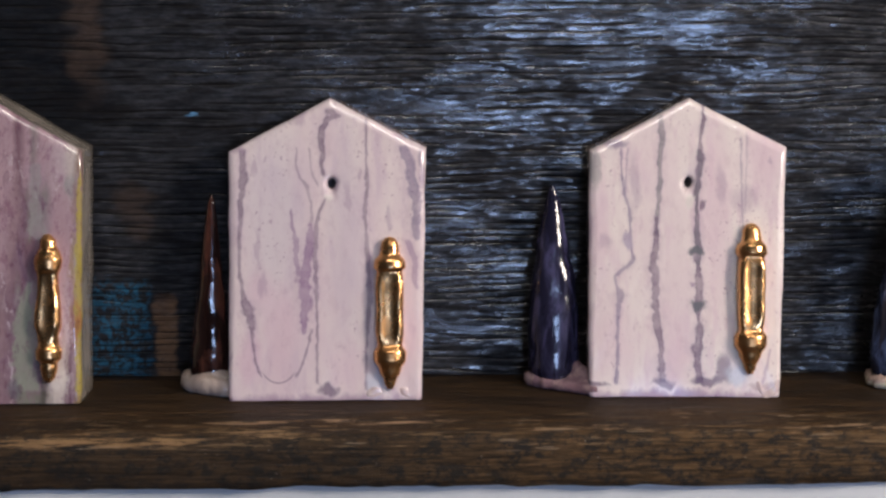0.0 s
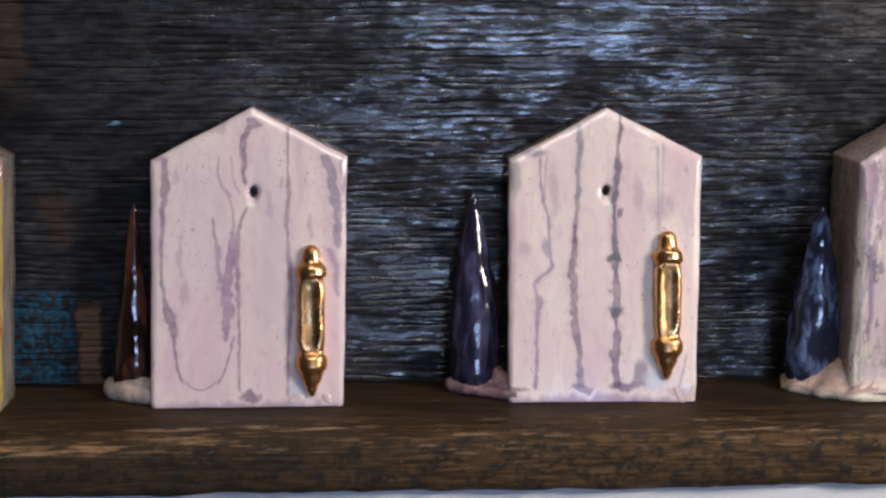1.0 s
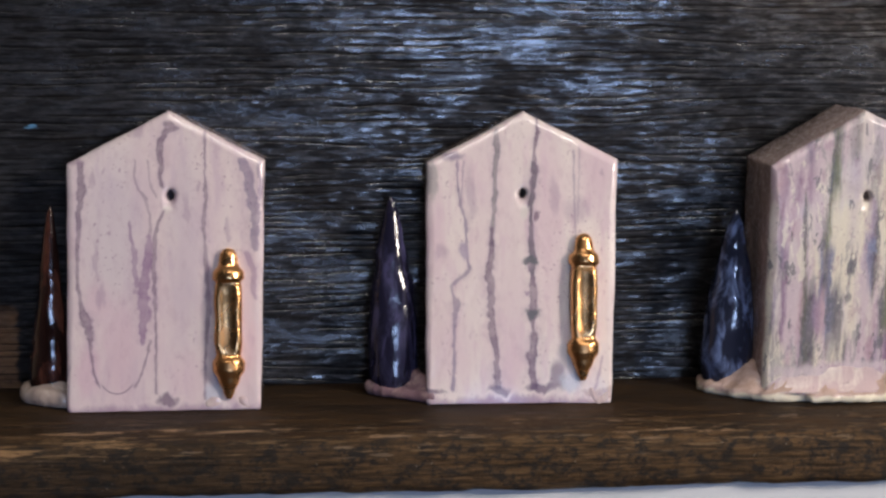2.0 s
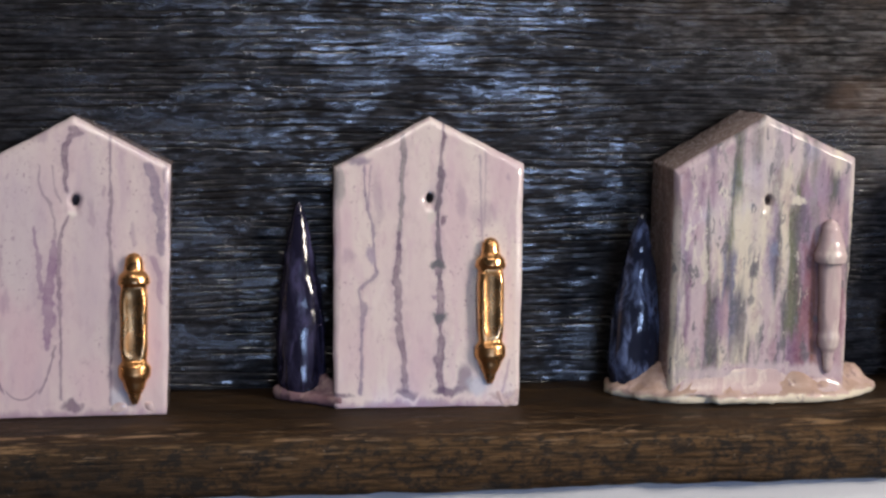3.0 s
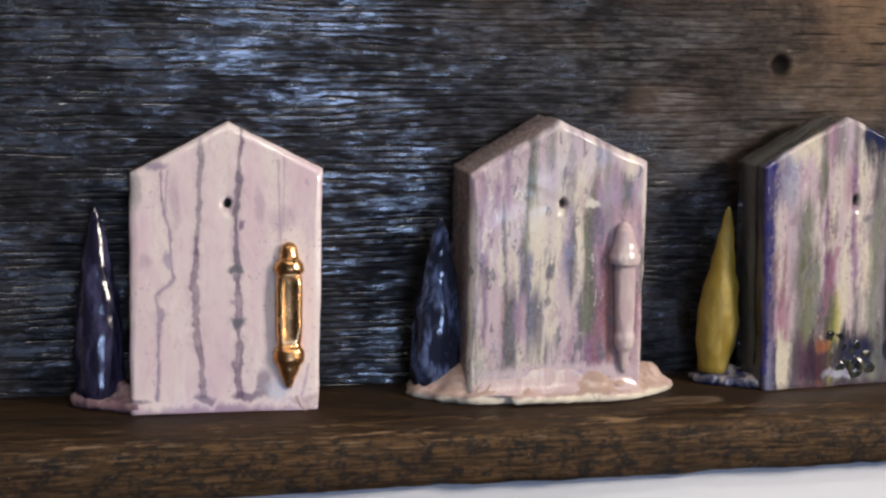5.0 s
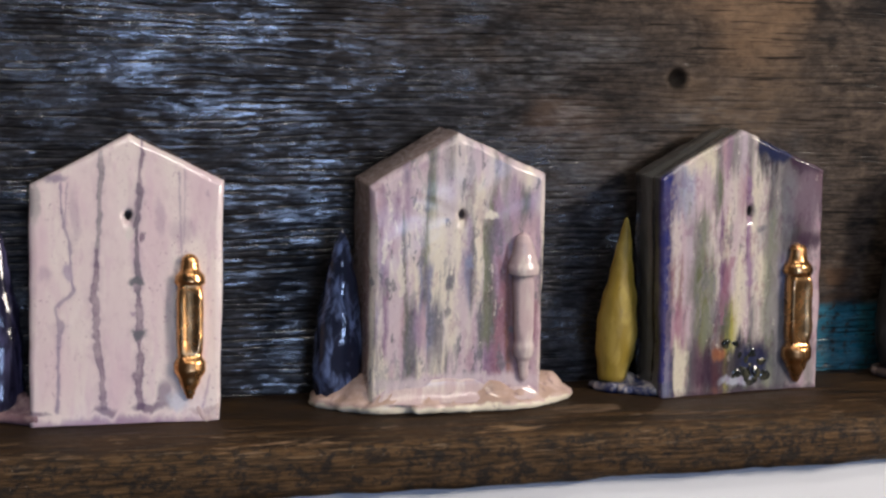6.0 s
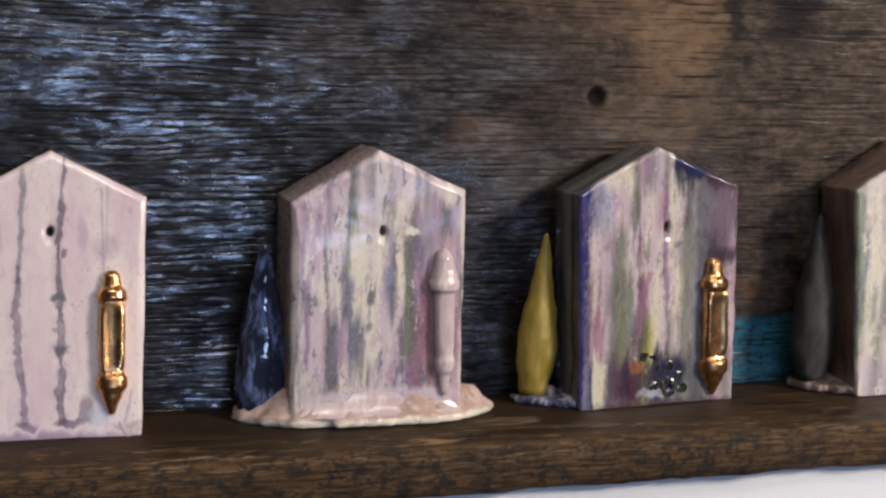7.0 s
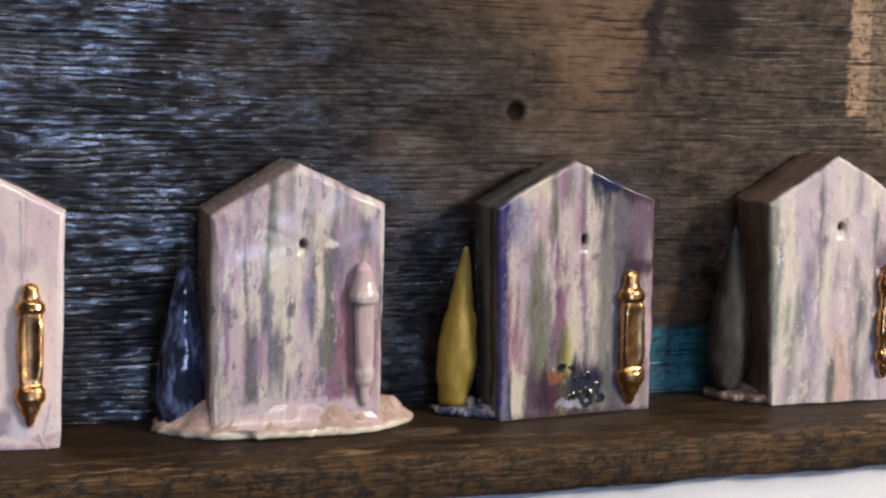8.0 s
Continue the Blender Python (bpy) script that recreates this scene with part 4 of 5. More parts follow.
def gable_outline(shape, count):
    """The house's outline as points that crowd together towards its corners."""
    corners = [Vector(c) for c in shape]
    out = []
    per = count // len(corners)
    for a, b in zip(corners, corners[1:] + corners[:1]):
        for k in range(per):
            s = k / per
            s = s * s * (3 - 2 * s) * 0.7 + s * 0.3
            out.append(a.lerp(b, s))
    return out


def house_body(name, shape, hole, depth, material, parent, seed, lean, bevel=0.16, rough=0.04, seam=0.0, chamfer=17):
    """The slab of a house: its front slopes back by lean degrees, while its roof and sides run level to the board."""
    outline = gable_outline(shape, 160)
    mid = Vector((sum(p.x for p in shape_points(shape)) / 5, sum(p.y for p in shape_points(shape)) / 5))
    radius = 0.16
    rim = []
    for p in outline:
        way = (p - Vector(hole)).normalized()
        rim.append(Vector(hole) + Vector((way.x * radius, way.y * radius * 1.35)))

    def inset(p, d):
        way = mid - p
        q = p + way * (d / max(way.length, 1e-6)) * 1.25
        return Vector((q.x, p.y + (q.y - p.y) * min(1.0, p.y / 0.8)))

    rings = []
    rings.append([(p.x, 1.5, p.y) for p in rim])
    rings.append([(p.x, 0.25, p.y) for p in rim])
    rings.append([(h.x + (h.x - hole[0]) * 0.15, 0.03, h.y + (h.y - hole[1]) * 0.15) for h in rim])
    for s in (0.06, 0.16, 0.30, 0.46, 0.62, 0.78, 0.90, 0.97, 0.992, 1.0):
        ring = []
        for h, p in zip(rim, outline):
            q = h.lerp(inset(p, bevel), s)
            ring.append((q.x, 0.0, q.y))
        rings.append(ring)
    back, last = 0.0, 1.0
    for far, angle in ((0.94, 0.3 * chamfer), (0.82, chamfer - 8), (0.68, chamfer - 4), (0.52, chamfer), (0.36, chamfer + 4), (0.24, chamfer + 10), (0.12, 45), (0.04, 62), (0.0, 76)):
        back += (last - far) * 1.25 * bevel * math.tan(radians(angle))
        last = far
        rings.append([(q.x, back, q.y) for q in (inset(p, bevel * far) for p in outline)])
    start = back
    for s, dip in ((0.15, 0), (0.30, 0), (0.33, seam), (0.37, seam), (0.40, 0), (0.66, 0), (0.95, 0)):
        rings.append([(q.x, start + (depth - start) * s, q.y) for q in (inset(p, dip) for p in outline)])
    rings.append([(q.x, depth, q.y) for q in (inset(p, 0.12) for p in outline)])
    rings = [[wobble(wobble(p, seed, rough), seed + 3, 0.45 * rough, 2.6) for p in ring] for ring in rings]
    slope = math.sin(radians(lean))
    rings = [[(x / 100, (y + slope * z) / 100, max(z, 0.0) * math.cos(radians(lean)) / 100) for x, y, z in ring] for ring in rings]
    verts, faces = skin(rings)
    return mesh_object(name, verts, faces, material, parent)


def shape_points(shape):
    return [Vector(c) for c in shape]


def door_handle(profile, x, z, material, parent, lean, seed, wide=1.0, flat=0.80):
    """A turned door pull pressed onto the front: rows of height, half width and squareness, pointed at both ends."""
    rings, count = [], 28
    for h, r, square in profile:
        r *= wide
        ring = []
        for k in range(count):
            a = 2 * math.pi * k / count
            c, s = math.cos(a), math.sin(a)
            power = 2.0 / (2.0 + 2.6 * square)
            px = math.copysign(abs(c) ** power, c) * r
            py = math.copysign(abs(s) ** power, s) * r * flat
            if square > 0 and s < 0:
                py += 0.34 * square * r * flat * max(0.0, 1.0 - (px / (0.62 * r)) ** 4)
            ring.append((px + x + lean * (h - 3.0), py - 0.12, h + z))
        rings.append([tuple(v / 100 for v in wobble(p, seed, 0.03, 1.3)) for p in ring])
    verts, faces = skin(rings)
    return mesh_object("door_handle", verts, faces, material, parent)


def smooth_profile(rows, steps):
    """More rows between the given ones, gliding from one to the next."""
    out = []
    for n in range(len(rows) - 1):
        a, b = rows[n], rows[n + 1]
        for k in range(steps):
            s = k / steps
            t = s * s * (3 - 2 * s)
            out.append((a[0] + (b[0] - a[0]) * s, a[1] + (b[1] - a[1]) * t, a[2] + (b[2] - a[2]) * t))
    return out + [rows[-1]]


def cypress(profile, base, tip, material, parent, seed, rough=0.07):
    """A slender clay tree: half widths along a line from base to tip."""
    rings, count = [], 40
    base, tip = Vector(base), Vector(tip)
    for s, r in profile:
        centre = base.lerp(tip, s)
        ring = []
        for k in range(count):
            a = 2 * math.pi * k / count
            p = (centre.x + r * math.cos(a), centre.y + r * math.sin(a) * 0.85, centre.z)
            ring.append(tuple(v / 100 for v in wobble(p, seed, rough * (0.3 + r), 1.1)))
        rings.append(ring)
    verts, faces = skin(rings)
    return mesh_object("cypress_tree", verts, faces, material, parent)


def base_plate(points, height, material, parent, seed, ragged=0.28, climb=1.0):
    """A torn slab of clay under the tree and the house; points run round it."""
    pts, n = [Vector(p) for p in points], len(points)
    outline = []
    for i in range(n):
        p0, p1, p2, p3 = pts[i - 1], pts[i], pts[(i + 1) % n], pts[(i + 2) % n]
        for k in range(10):
            t = k / 10
            outline.append(0.5 * ((2 * p1) + (p2 - p0) * t + (2 * p0 - 5 * p1 + 4 * p2 - p3) * t * t + (3 * p1 - p0 - 3 * p2 + p3) * t ** 3))
    mid = sum(outline, Vector((0, 0))) / len(outline)
    rings = []
    for shrink, z in ((0.6, 0.0), (0.16, 0.0), (0.05, 0.06), (0.0, height * 0.45), (0.07, height * 0.85), (0.22, height), (0.5, height * (1 + 0.12 * climb)), (0.75, height * (1 + 0.35 * climb)), (1.1, height * (1 + 0.55 * climb)), (1.9, height * (1 + 0.8 * climb))):
        ring = []
        for i, p in enumerate(outline):
            way = mid - p
            q = p + way.normalized() * min(shrink, way.length * 0.8)
            tear = ragged * (noise.noise(Vector((i * 0.20, seed, shrink * 0.3))) + 0.8 * noise.noise(Vector((i * 0.67, seed + 4, z * 1.5))))
            q = q + way.normalized() * tear
            zz = z * (1 + 0.35 * noise.noise(Vector((q.x * 0.9, q.y * 0.9, seed))))
            ring.append((q.x / 100, q.y / 100, max(zz, 0.0) / 100))
        rings.append(ring)
    verts, faces = skin(rings)
    return mesh_object("base_plate", verts, faces, material, parent)


def glaze_bead(x, z, wide, tall, proud, material, parent, lean, seed):
    """A drop of glaze that set on the front of a house."""
    rings, count = [], 14
    for turn in (0, 20, 42, 62, 78, 88):
        a = radians(turn)
        ring = []
        for k in range(count):
            c = 2 * math.pi * k / count
            p = (x + wide * math.cos(a) * math.cos(c), -proud * math.sin(a) + 0.03, z + tall * math.cos(a) * math.sin(c))
            ring.append(tuple(v / 100 for v in wobble(p, seed, 0.5 * min(wide, tall), 2.2)))
        rings.append(ring)
    verts, faces = skin(rings)
    ob = mesh_object("glaze_bead", verts, faces, material, parent)
    ob.matrix_basis = pose(0, 0, 0, -lean)
    return ob


HANDLE_TALL = [(0.0, 0.10, 0), (0.25, 0.20, 0), (0.75, 0.40, 0), (1.15, 0.58, 0), (1.45, 0.58, 0), (1.75, 0.44, 0.3), (1.95, 0.47, 0.5), (2.3, 0.49, 0.8), (3.2, 0.48, 0.8), (4.1, 0.49, 0.8), (4.45, 0.47, 0.5), (4.62, 0.44, 0.3), (4.80, 0.56, 0), (5.05, 0.54, 0), (5.35, 0.36, 0), (5.55, 0.33, 0), (5.78, 0.30, 0), (5.95, 0.20, 0), (6.02, 0.05, 0)]
HANDLE_SLIM = [(0.0, 0.10, 0), (0.2, 0.22, 0), (0.6, 0.30, 0), (0.75, 0.30, 0), (0.95, 0.44, 0), (1.25, 0.46, 0), (1.5, 0.36, 0), (1.8, 0.36, 0.3), (2.3, 0.46, 0.5), (2.8, 0.44, 0.5), (3.6, 0.36, 0.5), (4.2, 0.36, 0.4), (4.5, 0.46, 0), (4.8, 0.48, 0), (5.1, 0.40, 0), (5.3, 0.30, 0), (5.55, 0.28, 0), (5.75, 0.16, 0), (5.82, 0.04, 0)]
HANDLE_WORN = [(0.0, 0.06, 0), (0.2, 0.17, 0), (0.55, 0.20, 0), (0.9, 0.24, 0), (1.2, 0.39, 0), (1.55, 0.43, 0), (1.85, 0.36, 0), (2.4, 0.38, 0.2), (3.2, 0.40, 0.2), (4.2, 0.42, 0.2), (4.65, 0.42, 0), (4.80, 0.60, 0), (5.05, 0.62, 0), (5.35, 0.52, 0), (5.75, 0.42, 0), (6.15, 0.35, 0), (6.4, 0.24, 0), (6.55, 0.05, 0)]
BULLET = [(0.0, 0.80), (0.04, 0.88), (0.15, 0.92), (0.32, 0.90), (0.5, 0.78), (0.66, 0.60), (0.8, 0.42), (0.9, 0.28), (0.97, 0.14), (1.0, 0.04)]
NEEDLE = [(0.0, 0.80), (0.04, 0.92), (0.12, 0.92), (0.25, 0.80), (0.4, 0.66), (0.55, 0.54), (0.7, 0.42), (0.85, 0.28), (0.95, 0.17), (1.0, 0.05)]
SPINDLE = [(0.0, 0.62), (0.04, 0.72), (0.18, 0.90), (0.33, 0.92), (0.5, 0.78), (0.65, 0.58), (0.8, 0.38), (0.92, 0.22), (0.98, 0.12), (1.0, 0.03)]


def glaze_skirt(x0, x1, top, foot, out, material, parent, seed):
    """The soft fold of pooled glaze where a front meets its plate."""
    rings = []
    for k in range(64):
        x = x0 + (x1 - x0) * k / 63
        fade = 1.0 - abs(2 * k / 63 - 1.0) ** 6
        rise = foot + 0.05 + fade * (top - foot + 0.30 * noise.noise(Vector((x * 0.9, seed, 0.0))) + 0.20 * noise.noise(Vector((x * 2.3, seed, 3.0))))
        reach = out * (1.0 + 0.3 * noise.noise(Vector((x * 1.1, seed, 7.0)))) * (0.1 + 0.9 * fade)
        ring = [(x, 0.25, foot - 0.1), (x, 0.25, rise)]
        for a in range(9):
            turn = radians(90 * a / 8)
            ring.append((x, -0.01 - reach * (1 - math.cos(turn)), foot + (rise - foot) * (1 - math.sin(turn)) + 0.05 * math.sin(2 * turn)))
        rings.append([tuple(v / 100 for v in p) for p in ring])
    verts, faces = skin(rings)
    return mesh_object("glaze_skirt", verts, faces, material, parent)


def ceramic_house(label, front, turn, lean, shape, hole, depth, glaze_mat, seed, handle=None, tree=None, plate=None, bevel=0.27, rough=0.04, seam=0.0, ragged=0.14, climb=1.0, chamfer=17):
    """One piece of glazed clay. front: where the middle of its lower front edge stands, in centimetres along and out from the board."""
    root = tagged(new("ceramic_house"), label, "ceramic house", "ceramic houses on the shelf")
    root.matrix_world = pose(front[0] / 100, front[1] / 100, SHELF_TOP + front[2] / 100, 0, 0, turn)
    slab = house_body("house_body", shape, hole, depth, glaze_mat, root, seed, lean, bevel, rough, seam, chamfer)
    if handle:
        profile, x, z, material, tilt, wide = handle
        pull = door_handle(smooth_profile(profile, 4), x, z, material, root, tilt, seed, wide)
        pull.matrix_basis = pose(0, 0, 0, -lean)
        tagged(pull, "shiny gold lustre door handle" if material is M_GOLD else "rose white glazed door handle")
    if tree:
        profile, base, tip, material, words, wide = tree
        rows = [(a[0], a[1]) for a in smooth_profile([(s, r * wide, 0) for s, r in profile], 4)]
        tagged(cypress(rows, base, tip, material, root, seed), words)
    if plate:
        points, height, material = plate
        base_plate(points, height, material, root, seed, ragged, climb)
    return root


def gable(wl, wr, we_l, we_r, ze_l, ze_r, xa, za):
    """Corners of a front: lower left and right, right and left eaves, ridge."""
    return [(wl, 0.0), (wr, 0.0), (we_r, ze_r), (xa, za), (we_l, ze_l)]


# ---------------------------------------------------------------- the setting
def charred_backboard():
    """The board behind the shelf, with its cracked, raised grain."""
    xs, zs = np.linspace(-42, 52, 520), np.linspace(-2.4, 24.0, 1180)
    gx, gz = np.meshgrid(xs, zs)
    drift = gz + 0.18 * value_noise(gx * 0.10, gz * 0.2, 1) + 0.05 * value_noise(gx * 0.5, gz * 0.9, 2)
    kx, kz = gx - KNOT[0], gz - KNOT[1]
    drift = drift - 0.34 * np.exp(-((kx / 1.5) ** 2)) * np.tanh(kz / 0.35) * np.exp(-np.abs(kz) / 1.0)
    saw = drift * 3.7 + 1.6 * value_noise(gx * 0.13, drift * 0.6, 13) + 0.35 * value_noise(gx * 0.7, drift * 1.6, 15)
    row = np.floor(saw)
    step = saw - row
    gap = np.minimum(step, 1 - step)
    nearest = np.round(saw)
    open_ = np.clip(2.4 * value_noise(gx * 0.5 + 5.3 * nearest, nearest * 0.71, 14) - 0.7, 0, 1)
    tilt = 2 * value_noise(gx * 0.45 + 3.7 * row, row * 0.77, 16) - 1
    fine, wide = value_noise(gx * 0.5, drift * 7.5, 3), value_noise(gx * 0.30, drift * 1.7, 4)
    tiny, coarse = value_noise(gx * 2.2, drift * 8.0, 6), value_noise(gx * 0.12, drift * 0.5, 7)
    split = np.clip(1.0 - np.abs(2 * wide - 1.0) * 8.0, 0, 1)
    fade = 1.0 - 0.60 * np.clip((gx - 5.0) / 18.0, 0, 1)
    h = fade * (-0.052 * open_ * np.exp(-((gap / 0.11) ** 2)) + 0.016 * tilt * (step - 0.5) + 0.012 * fine + 0.04 * wide - 0.02 * split + 0.012 * tiny + 0.10 * coarse)
    r = np.hypot((gx - KNOT[0]), (gz - KNOT[1]))
    h = h - 0.22 * np.clip(1.15 - r / 0.42, 0, 1) + 0.05 * np.exp(-((r - 0.62) / 0.16) ** 2)
    front = np.stack([gx / 100, -h / 100, gz / 100 + SHELF_TOP], -1)
    rows, cols = gx.shape
    verts = front.reshape(-1, 3).tolist()
    i = (np.arange(rows - 1)[:, None] * cols + np.arange(cols - 1)).ravel()
    faces = np.stack([i, i + 1, i + 1 + cols, i + cols], -1).tolist()
    me = bpy.data.meshes.new("backboard")
    me.from_pydata(verts, [], faces)
    me.materials.append(M_BOARD)
    me.polygons.foreach_set("use_smooth", [True] * len(me.polygons))
    ob = new("backboard", me)
    # object coordinates start at the shelf top
    me.transform(Matrix.Translation((0, 0, -SHELF_TOP)))
    ob.location = (0, 0, SHELF_TOP)
    tagged(ob, "charred black plywood backboard with cracked grain and brown bare patches", "wall", "", "structure")
    box("board_core", (-0.42, 0.003, -0.024), (0.52, 0.018, 0.24), M_BOARD, ob)
    return ob


def plank_shelf():
    """An old plank with a worn, rounded front edge and a ragged underside."""
    xs = np.linspace(-42, 52, 420)
    profile = [(-0.05, 0.0), (-1.2, 0.0), (-2.4, -0.01), (-3.6, -0.02), (-4.6, -0.06), (-5.4, -0.13), (-6.1, -0.24), (-6.6, -0.36), (-6.95, -0.50), (-7.12, -0.66), (-7.2, -0.90), (-7.22, -1.3), (-7.22, -1.7), (-7.2, -2.1), (-7.12, -2.44), (-6.9, -2.52), (-4.0, -2.5), (-0.05, -2.5)]
    rings = []
    for x in xs:
        ring = []
        for k, (y, z) in enumerate(profile):
            edge = 1.0 if 6 <= k <= 15 else 0.25
            a, b = value_noise(x * 0.35, k * 0.9, 8) - 0.5, value_noise(x * 1.7, k * 1.3, 9) - 0.5
            yy = y + edge * (0.16 * a + 0.06 * b)
            zz = z + (0.10 * a + 0.05 * b) * (edge if k > 4 else 0.08)
            if k >= 13:
                zz += 0.16 * (value_noise(x * 0.12, 3.0, 11) - 0.5) + 0.10 * (value_noise(x * 0.6, 7.0, 12) - 0.5)
            ring.append((x / 100, (0.0 if k in (0, 17) else yy) / 100, (min(zz, 0.0) if k < 6 else zz) / 100))
        rings.append(ring)
    verts, faces = skin(rings)
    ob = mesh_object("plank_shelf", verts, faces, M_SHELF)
    ob.location = (0, 0, SHELF_TOP)
    return tagged(ob, "weathered dark brown wooden plank shelf with a worn front edge", "shelf", "", "structure")


def room():
    x0, x1, y0, y1, z1 = -1.7, 1.16, -2.6, 0.02, 2.45
    tagged(box("wall_north", (x0, y1, 0.0), (x1, y1 + 0.12, z1), M_WALL), "white painted wall behind the shelf", "wall", "", "structure")
    tagged(box("wall_lower", (x0, -0.064, 0.0), (x1, y1 - 0.002, SHELF_TOP - 0.0262), M_WALL), "white plastered wall under the plank shelf", "wall", "", "structure")
    tagged(box("wall_west", (x0 - 0.12, y0 - 0.12, 0.0), (x0, y1 + 0.12, z1), M_ROOM), "plain dim painted side wall", "wall", "", "structure")
    wx0, wx1, wz0, wz1 = -0.06, 0.68, 1.06, 1.46
    wall = tagged(new("wall_south"), "plain dim painted wall with a window", "wall", "", "structure")
    for lo, hi in (((x0, wx0), (0, z1)), ((wx1, x1), (0, z1)), ((wx0, wx1), (0, wz0)), ((wx0, wx1), (wz1, z1))):
        box("wall_panel", (lo[0], y0 - 0.12, hi[0]), (lo[1], y0, hi[1]), M_ROOM, wall)
    window = tagged(new("window_1"), "white framed window that lets blue daylight in", "window", "", "structure")
    for lo, hi in (((wx0, wz0), (wx0 + 0.04, wz1)), ((wx1 - 0.04, wz0), (wx1, wz1)), ((wx0 + 0.04, wz0), (wx1 - 0.04, wz0 + 0.04)), ((wx0 + 0.04, wz1 - 0.04), (wx1 - 0.04, wz1))):
        box("window_frame", (lo[0], y0 - 0.08, lo[1]), (hi[0], y0 - 0.03, hi[1]), M_FRAME, window)
    ey0, ey1, ez0, ez1 = -1.36, -0.64, 1.46, 2.14
    wall = tagged(new("wall_east"), "plain dim painted side wall with a window", "wall", "", "structure")
    for lo, hi in (((y0 - 0.12, ey0), (0, z1)), ((ey1, y1 + 0.12), (0, z1)), ((ey0, ey1), (0, ez0)), ((ey0, ey1), (ez1, z1))):
        box("wall_panel", (x1, lo[0], hi[0]), (x1 + 0.12, lo[1], hi[1]), M_ROOM, wall)
    window = tagged(new("window_2"), "white framed side window that lets daylight in", "window", "", "structure")
    for lo, hi in (((ey0, ez0), (ey0 + 0.04, ez1)), ((ey1 - 0.04, ez0), (ey1, ez1)), ((ey0 + 0.04, ez0), (ey1 - 0.04, ez0 + 0.04)), ((ey0 + 0.04, ez1 - 0.04), (ey1 - 0.04, ez1))):
        box("window_frame", (x1 + 0.03, lo[0], lo[1]), (x1 + 0.08, hi[0], hi[1]), M_FRAME, window)
    tagged(box("ceiling", (x0, y0, z1), (x1, y1, z1 + 0.1), M_CEILING), "off-white painted ceiling", "ceiling", "", "structure")
    tagged(box("floor", (x0, y0, -0.1), (x1, y1, 0.0), M_FLOOR), "brown wooden floor", "floor", "", "structure")


def ceiling_light(place):
    root = tagged(new("ceiling_light"), "flat white ceiling light panel with a metal frame", "ceiling light")
    root.location = place
    box("housing", (-0.50, -0.14, -0.10), (0.50, 0.14, 0.0), M_FRAME, root, "", 0.004)
    for lo, hi in (((-0.50, -0.14), (0.50, -0.115)), ((-0.50, 0.115), (0.50, 0.14)), ((-0.50, -0.115), (-0.475, 0.115)), ((0.475, -0.115), (0.50, 0.115))):
        box("frame", (lo[0], lo[1], -0.125), (hi[0], hi[1], -0.102), M_FRAME, root)
    return root


room()
for place in LAMPS:
    ceiling_light(place)
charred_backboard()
plank_shelf()

# ---------------------------------------------------------------- the row of houses
mauve_house = ceramic_house("mauve and green ceramic house with yellow edge, gold handle", (-31.6, -4.2, 0.0), 0.0, 9.5,
    gable(-3.9, 3.8, -3.9, 3.9, 9.9, 9.9, 0.0, 12.1), (0.0, 8.6), 2.3, G0, 1, (HANDLE_SLIM, 2.6, 0.85, M_GOLD, 0.0, 1.15), rough=0.06)
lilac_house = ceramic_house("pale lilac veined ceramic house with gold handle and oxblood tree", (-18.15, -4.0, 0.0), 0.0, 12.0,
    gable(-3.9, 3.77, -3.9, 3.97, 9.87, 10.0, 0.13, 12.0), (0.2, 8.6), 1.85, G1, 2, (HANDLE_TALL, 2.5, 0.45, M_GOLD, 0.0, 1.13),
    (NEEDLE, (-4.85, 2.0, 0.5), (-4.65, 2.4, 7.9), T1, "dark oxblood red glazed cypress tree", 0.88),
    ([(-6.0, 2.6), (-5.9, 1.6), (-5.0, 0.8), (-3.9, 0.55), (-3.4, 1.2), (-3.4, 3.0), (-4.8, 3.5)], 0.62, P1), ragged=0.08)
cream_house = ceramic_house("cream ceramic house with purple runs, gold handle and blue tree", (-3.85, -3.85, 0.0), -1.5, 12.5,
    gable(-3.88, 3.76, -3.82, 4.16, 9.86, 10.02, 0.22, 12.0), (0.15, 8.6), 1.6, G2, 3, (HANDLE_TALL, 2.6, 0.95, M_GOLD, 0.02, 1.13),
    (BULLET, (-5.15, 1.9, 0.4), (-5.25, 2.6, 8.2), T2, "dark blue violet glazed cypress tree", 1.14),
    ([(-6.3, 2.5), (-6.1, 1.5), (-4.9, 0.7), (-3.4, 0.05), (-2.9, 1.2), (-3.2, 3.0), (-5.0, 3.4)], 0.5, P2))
rose_house = ceramic_house("cream and mauve streaked ceramic house on a ragged rose plate", (10.05, -4.0, 0.0), 0.0, -1.0,
    gable(-3.85, 3.85, -3.9, 3.8, 9.78, 10.2, -0.14, 12.0), (0.05, 8.5), 3.7, G3, 4, (HANDLE_WORN, 2.9, 1.15, HANDLE_BISQUE, -0.03, 1.14),
    (BULLET, (-4.85, 2.0, 0.3), (-4.7, 1.9, 7.7), T3, "mottled cobalt blue glazed cypress tree", 1.22),
    ([(-6.0, 2.4), (-5.7, 1.1), (-4.2, -0.05), (-2.0, -0.55), (0.5, -0.72), (3.0, -0.5), (5.0, 0.4), (5.7, 1.5), (4.6, 2.8), (0.0, 3.2), (-4.5, 3.3)], 0.44, P3), rough=0.07, ragged=0.36, climb=2.4, chamfer=29)
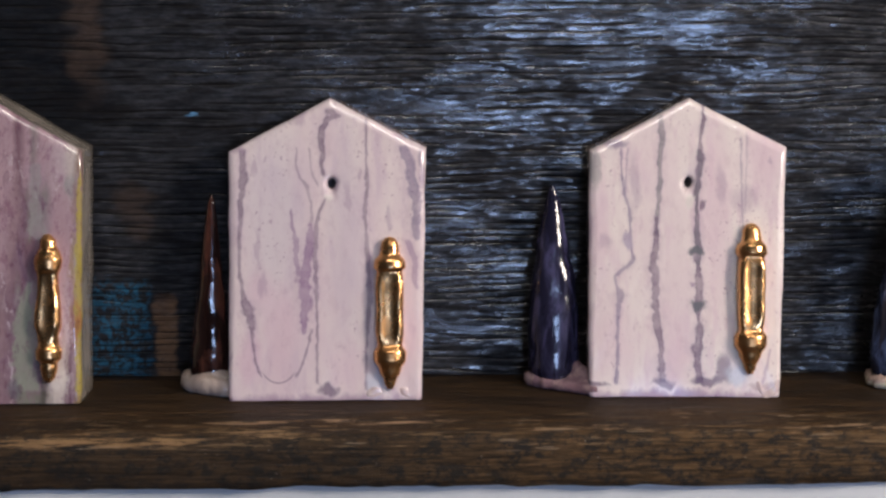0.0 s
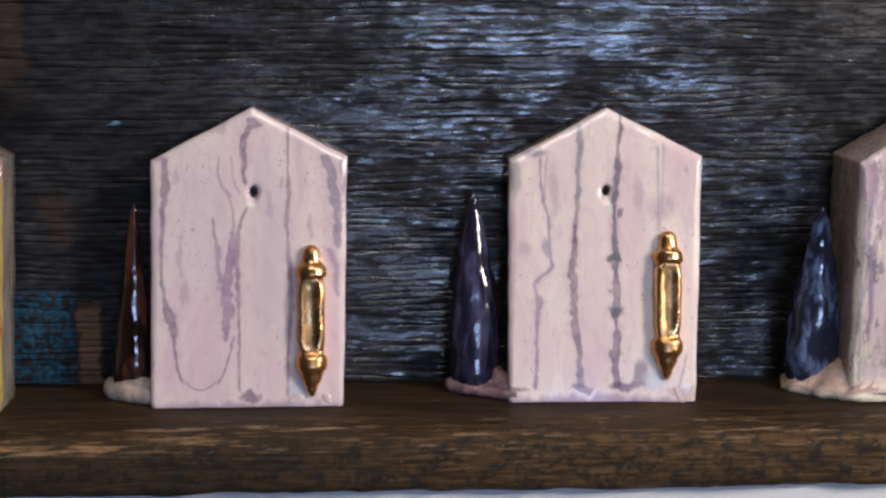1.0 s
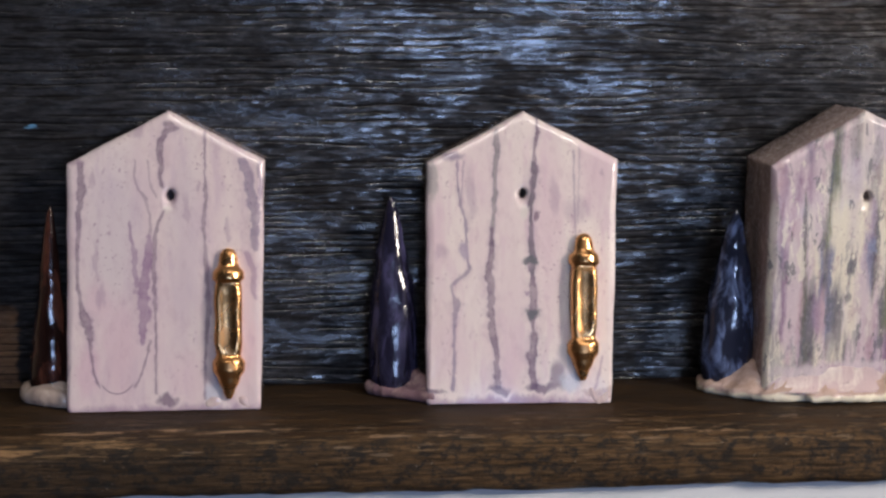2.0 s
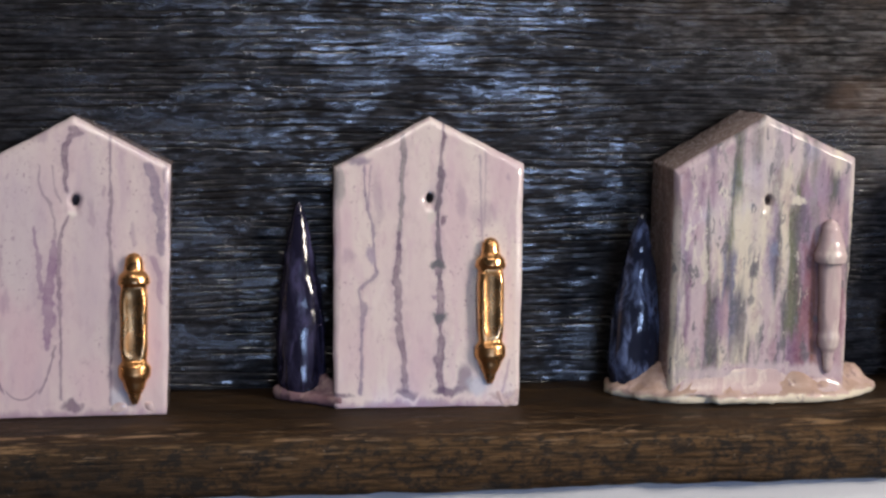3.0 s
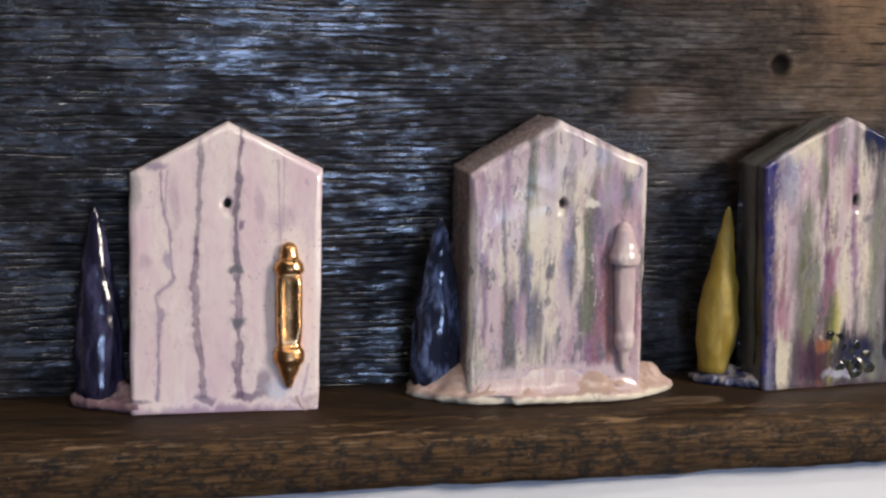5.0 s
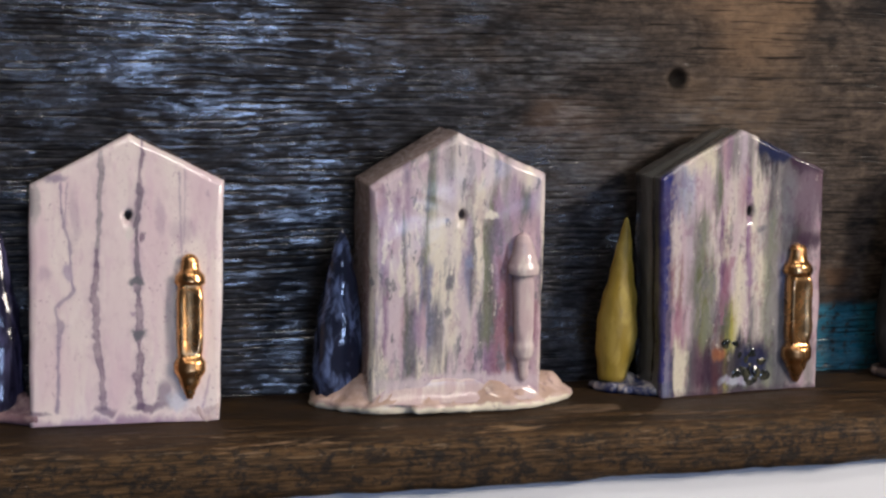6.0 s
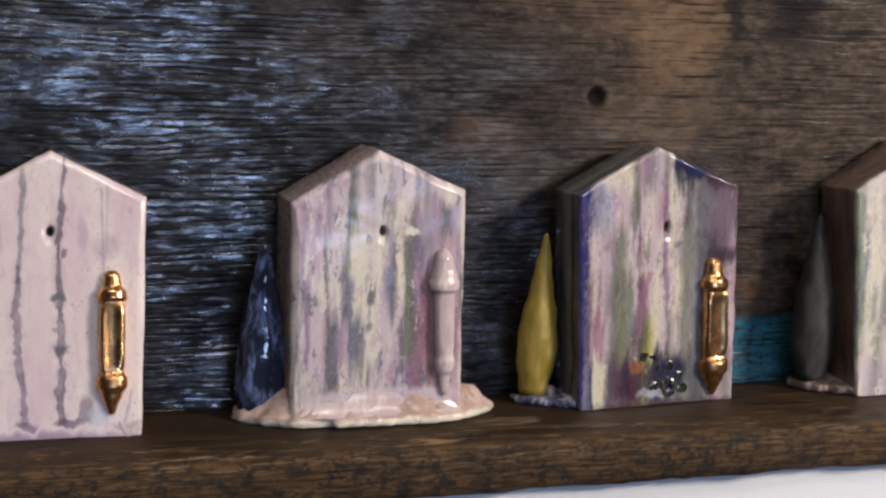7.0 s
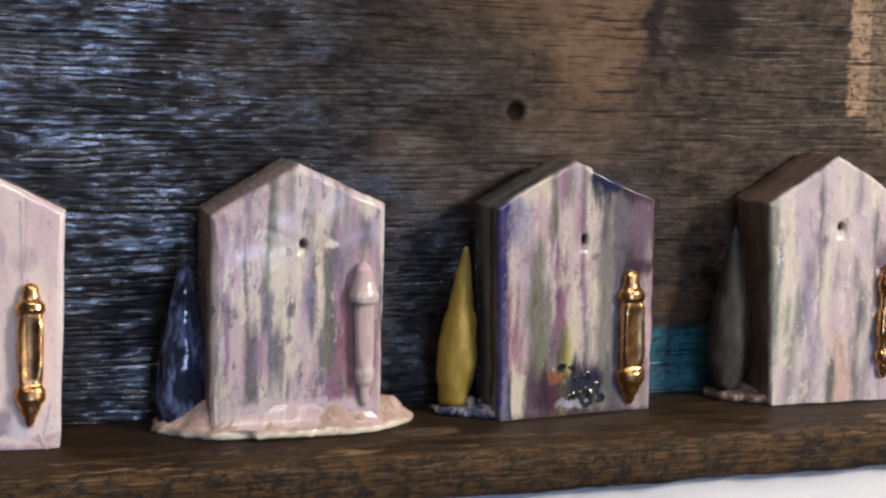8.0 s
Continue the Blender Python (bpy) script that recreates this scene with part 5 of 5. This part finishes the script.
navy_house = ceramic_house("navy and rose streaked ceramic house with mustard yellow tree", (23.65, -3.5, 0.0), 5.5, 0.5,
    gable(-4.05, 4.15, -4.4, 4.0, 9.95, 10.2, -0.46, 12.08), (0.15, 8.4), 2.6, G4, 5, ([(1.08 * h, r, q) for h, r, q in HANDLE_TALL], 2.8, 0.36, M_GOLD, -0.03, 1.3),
    (SPINDLE, (-5.45, 2.1, 0.5), (-5.1, 1.9, 8.0), T4, "matt mustard yellow cypress tree", 1.03),
    ([(-6.3, 2.8), (-6.1, 1.8), (-5.2, 1.0), (-3.9, 0.4), (-3.4, 1.2), (-3.4, 3.0), (-5.0, 3.6)], 0.42, P4), rough=0.07, bevel=0.14, seam=0.05, chamfer=29)
ceramic_house("cream and sage streaked ceramic house beside a charcoal tree", (37.6, -4.0, 0.0), 0.0, 1.0,
    gable(-3.62, 3.9, -4.2, 3.9, 10.05, 10.0, -0.36, 12.35), (-0.1, 8.9), 3.5, G5, 6, (HANDLE_SLIM, 2.7, 1.2, M_GOLD, 0.0, 1.2),
    (SPINDLE, (-5.0, 2.1, 0.6), (-5.0, 2.0, 8.7), T5, "dull charcoal grey cypress tree", 1.18),
    ([(-5.9, 2.8), (-5.6, 1.6), (-4.6, 0.9), (-3.6, 0.3), (-3.0, 1.2), (-3.2, 3.0), (-4.8, 3.5)], 0.46, P5), rough=0.08, bevel=0.14, chamfer=29)

# drops of glaze that gathered low on the fronts
for x, z, wide, tall, proud in ((-0.75, 2.35, 0.20, 0.20, 0.12), (-0.35, 2.25, 0.18, 0.14, 0.12), (-0.70, 1.55, 0.16, 0.24, 0.10), (0.15, 1.75, 0.26, 0.32, 0.16), (0.75, 1.85, 0.34, 0.16, 0.14),
                                (0.35, 1.05, 0.30, 0.28, 0.18), (0.95, 1.20, 0.26, 0.36, 0.16), (1.30, 0.75, 0.22, 0.20, 0.12), (0.55, 0.55, 0.34, 0.20, 0.14), (-0.25, 0.85, 0.20, 0.30, 0.12)):
    glaze_bead(x, z, 1.35 * wide, 1.3 * tall, 0.42 * proud, D4, navy_house, 0.5, x * 3.1 + z)
for house, lean, spots in ((lilac_house, 12.0, ((3.2, 0.35, 0.42, 0.26, 0.12), (1.9, 0.30, 0.30, 0.2, 0.08))), (cream_house, 12.5, ((3.3, 0.30, 0.48, 0.30, 0.16), (2.75, 0.42, 0.28, 0.22, 0.12)))):
    for x, z, wide, tall, proud in spots:
        glaze_bead(x, z, wide, tall, 0.6 * proud, HANDLE_BISQUE, house, lean, x + z)
glaze_skirt(-3.75, 3.75, 1.30, 0.42, 0.52, HANDLE_BISQUE, rose_house, 4.0)
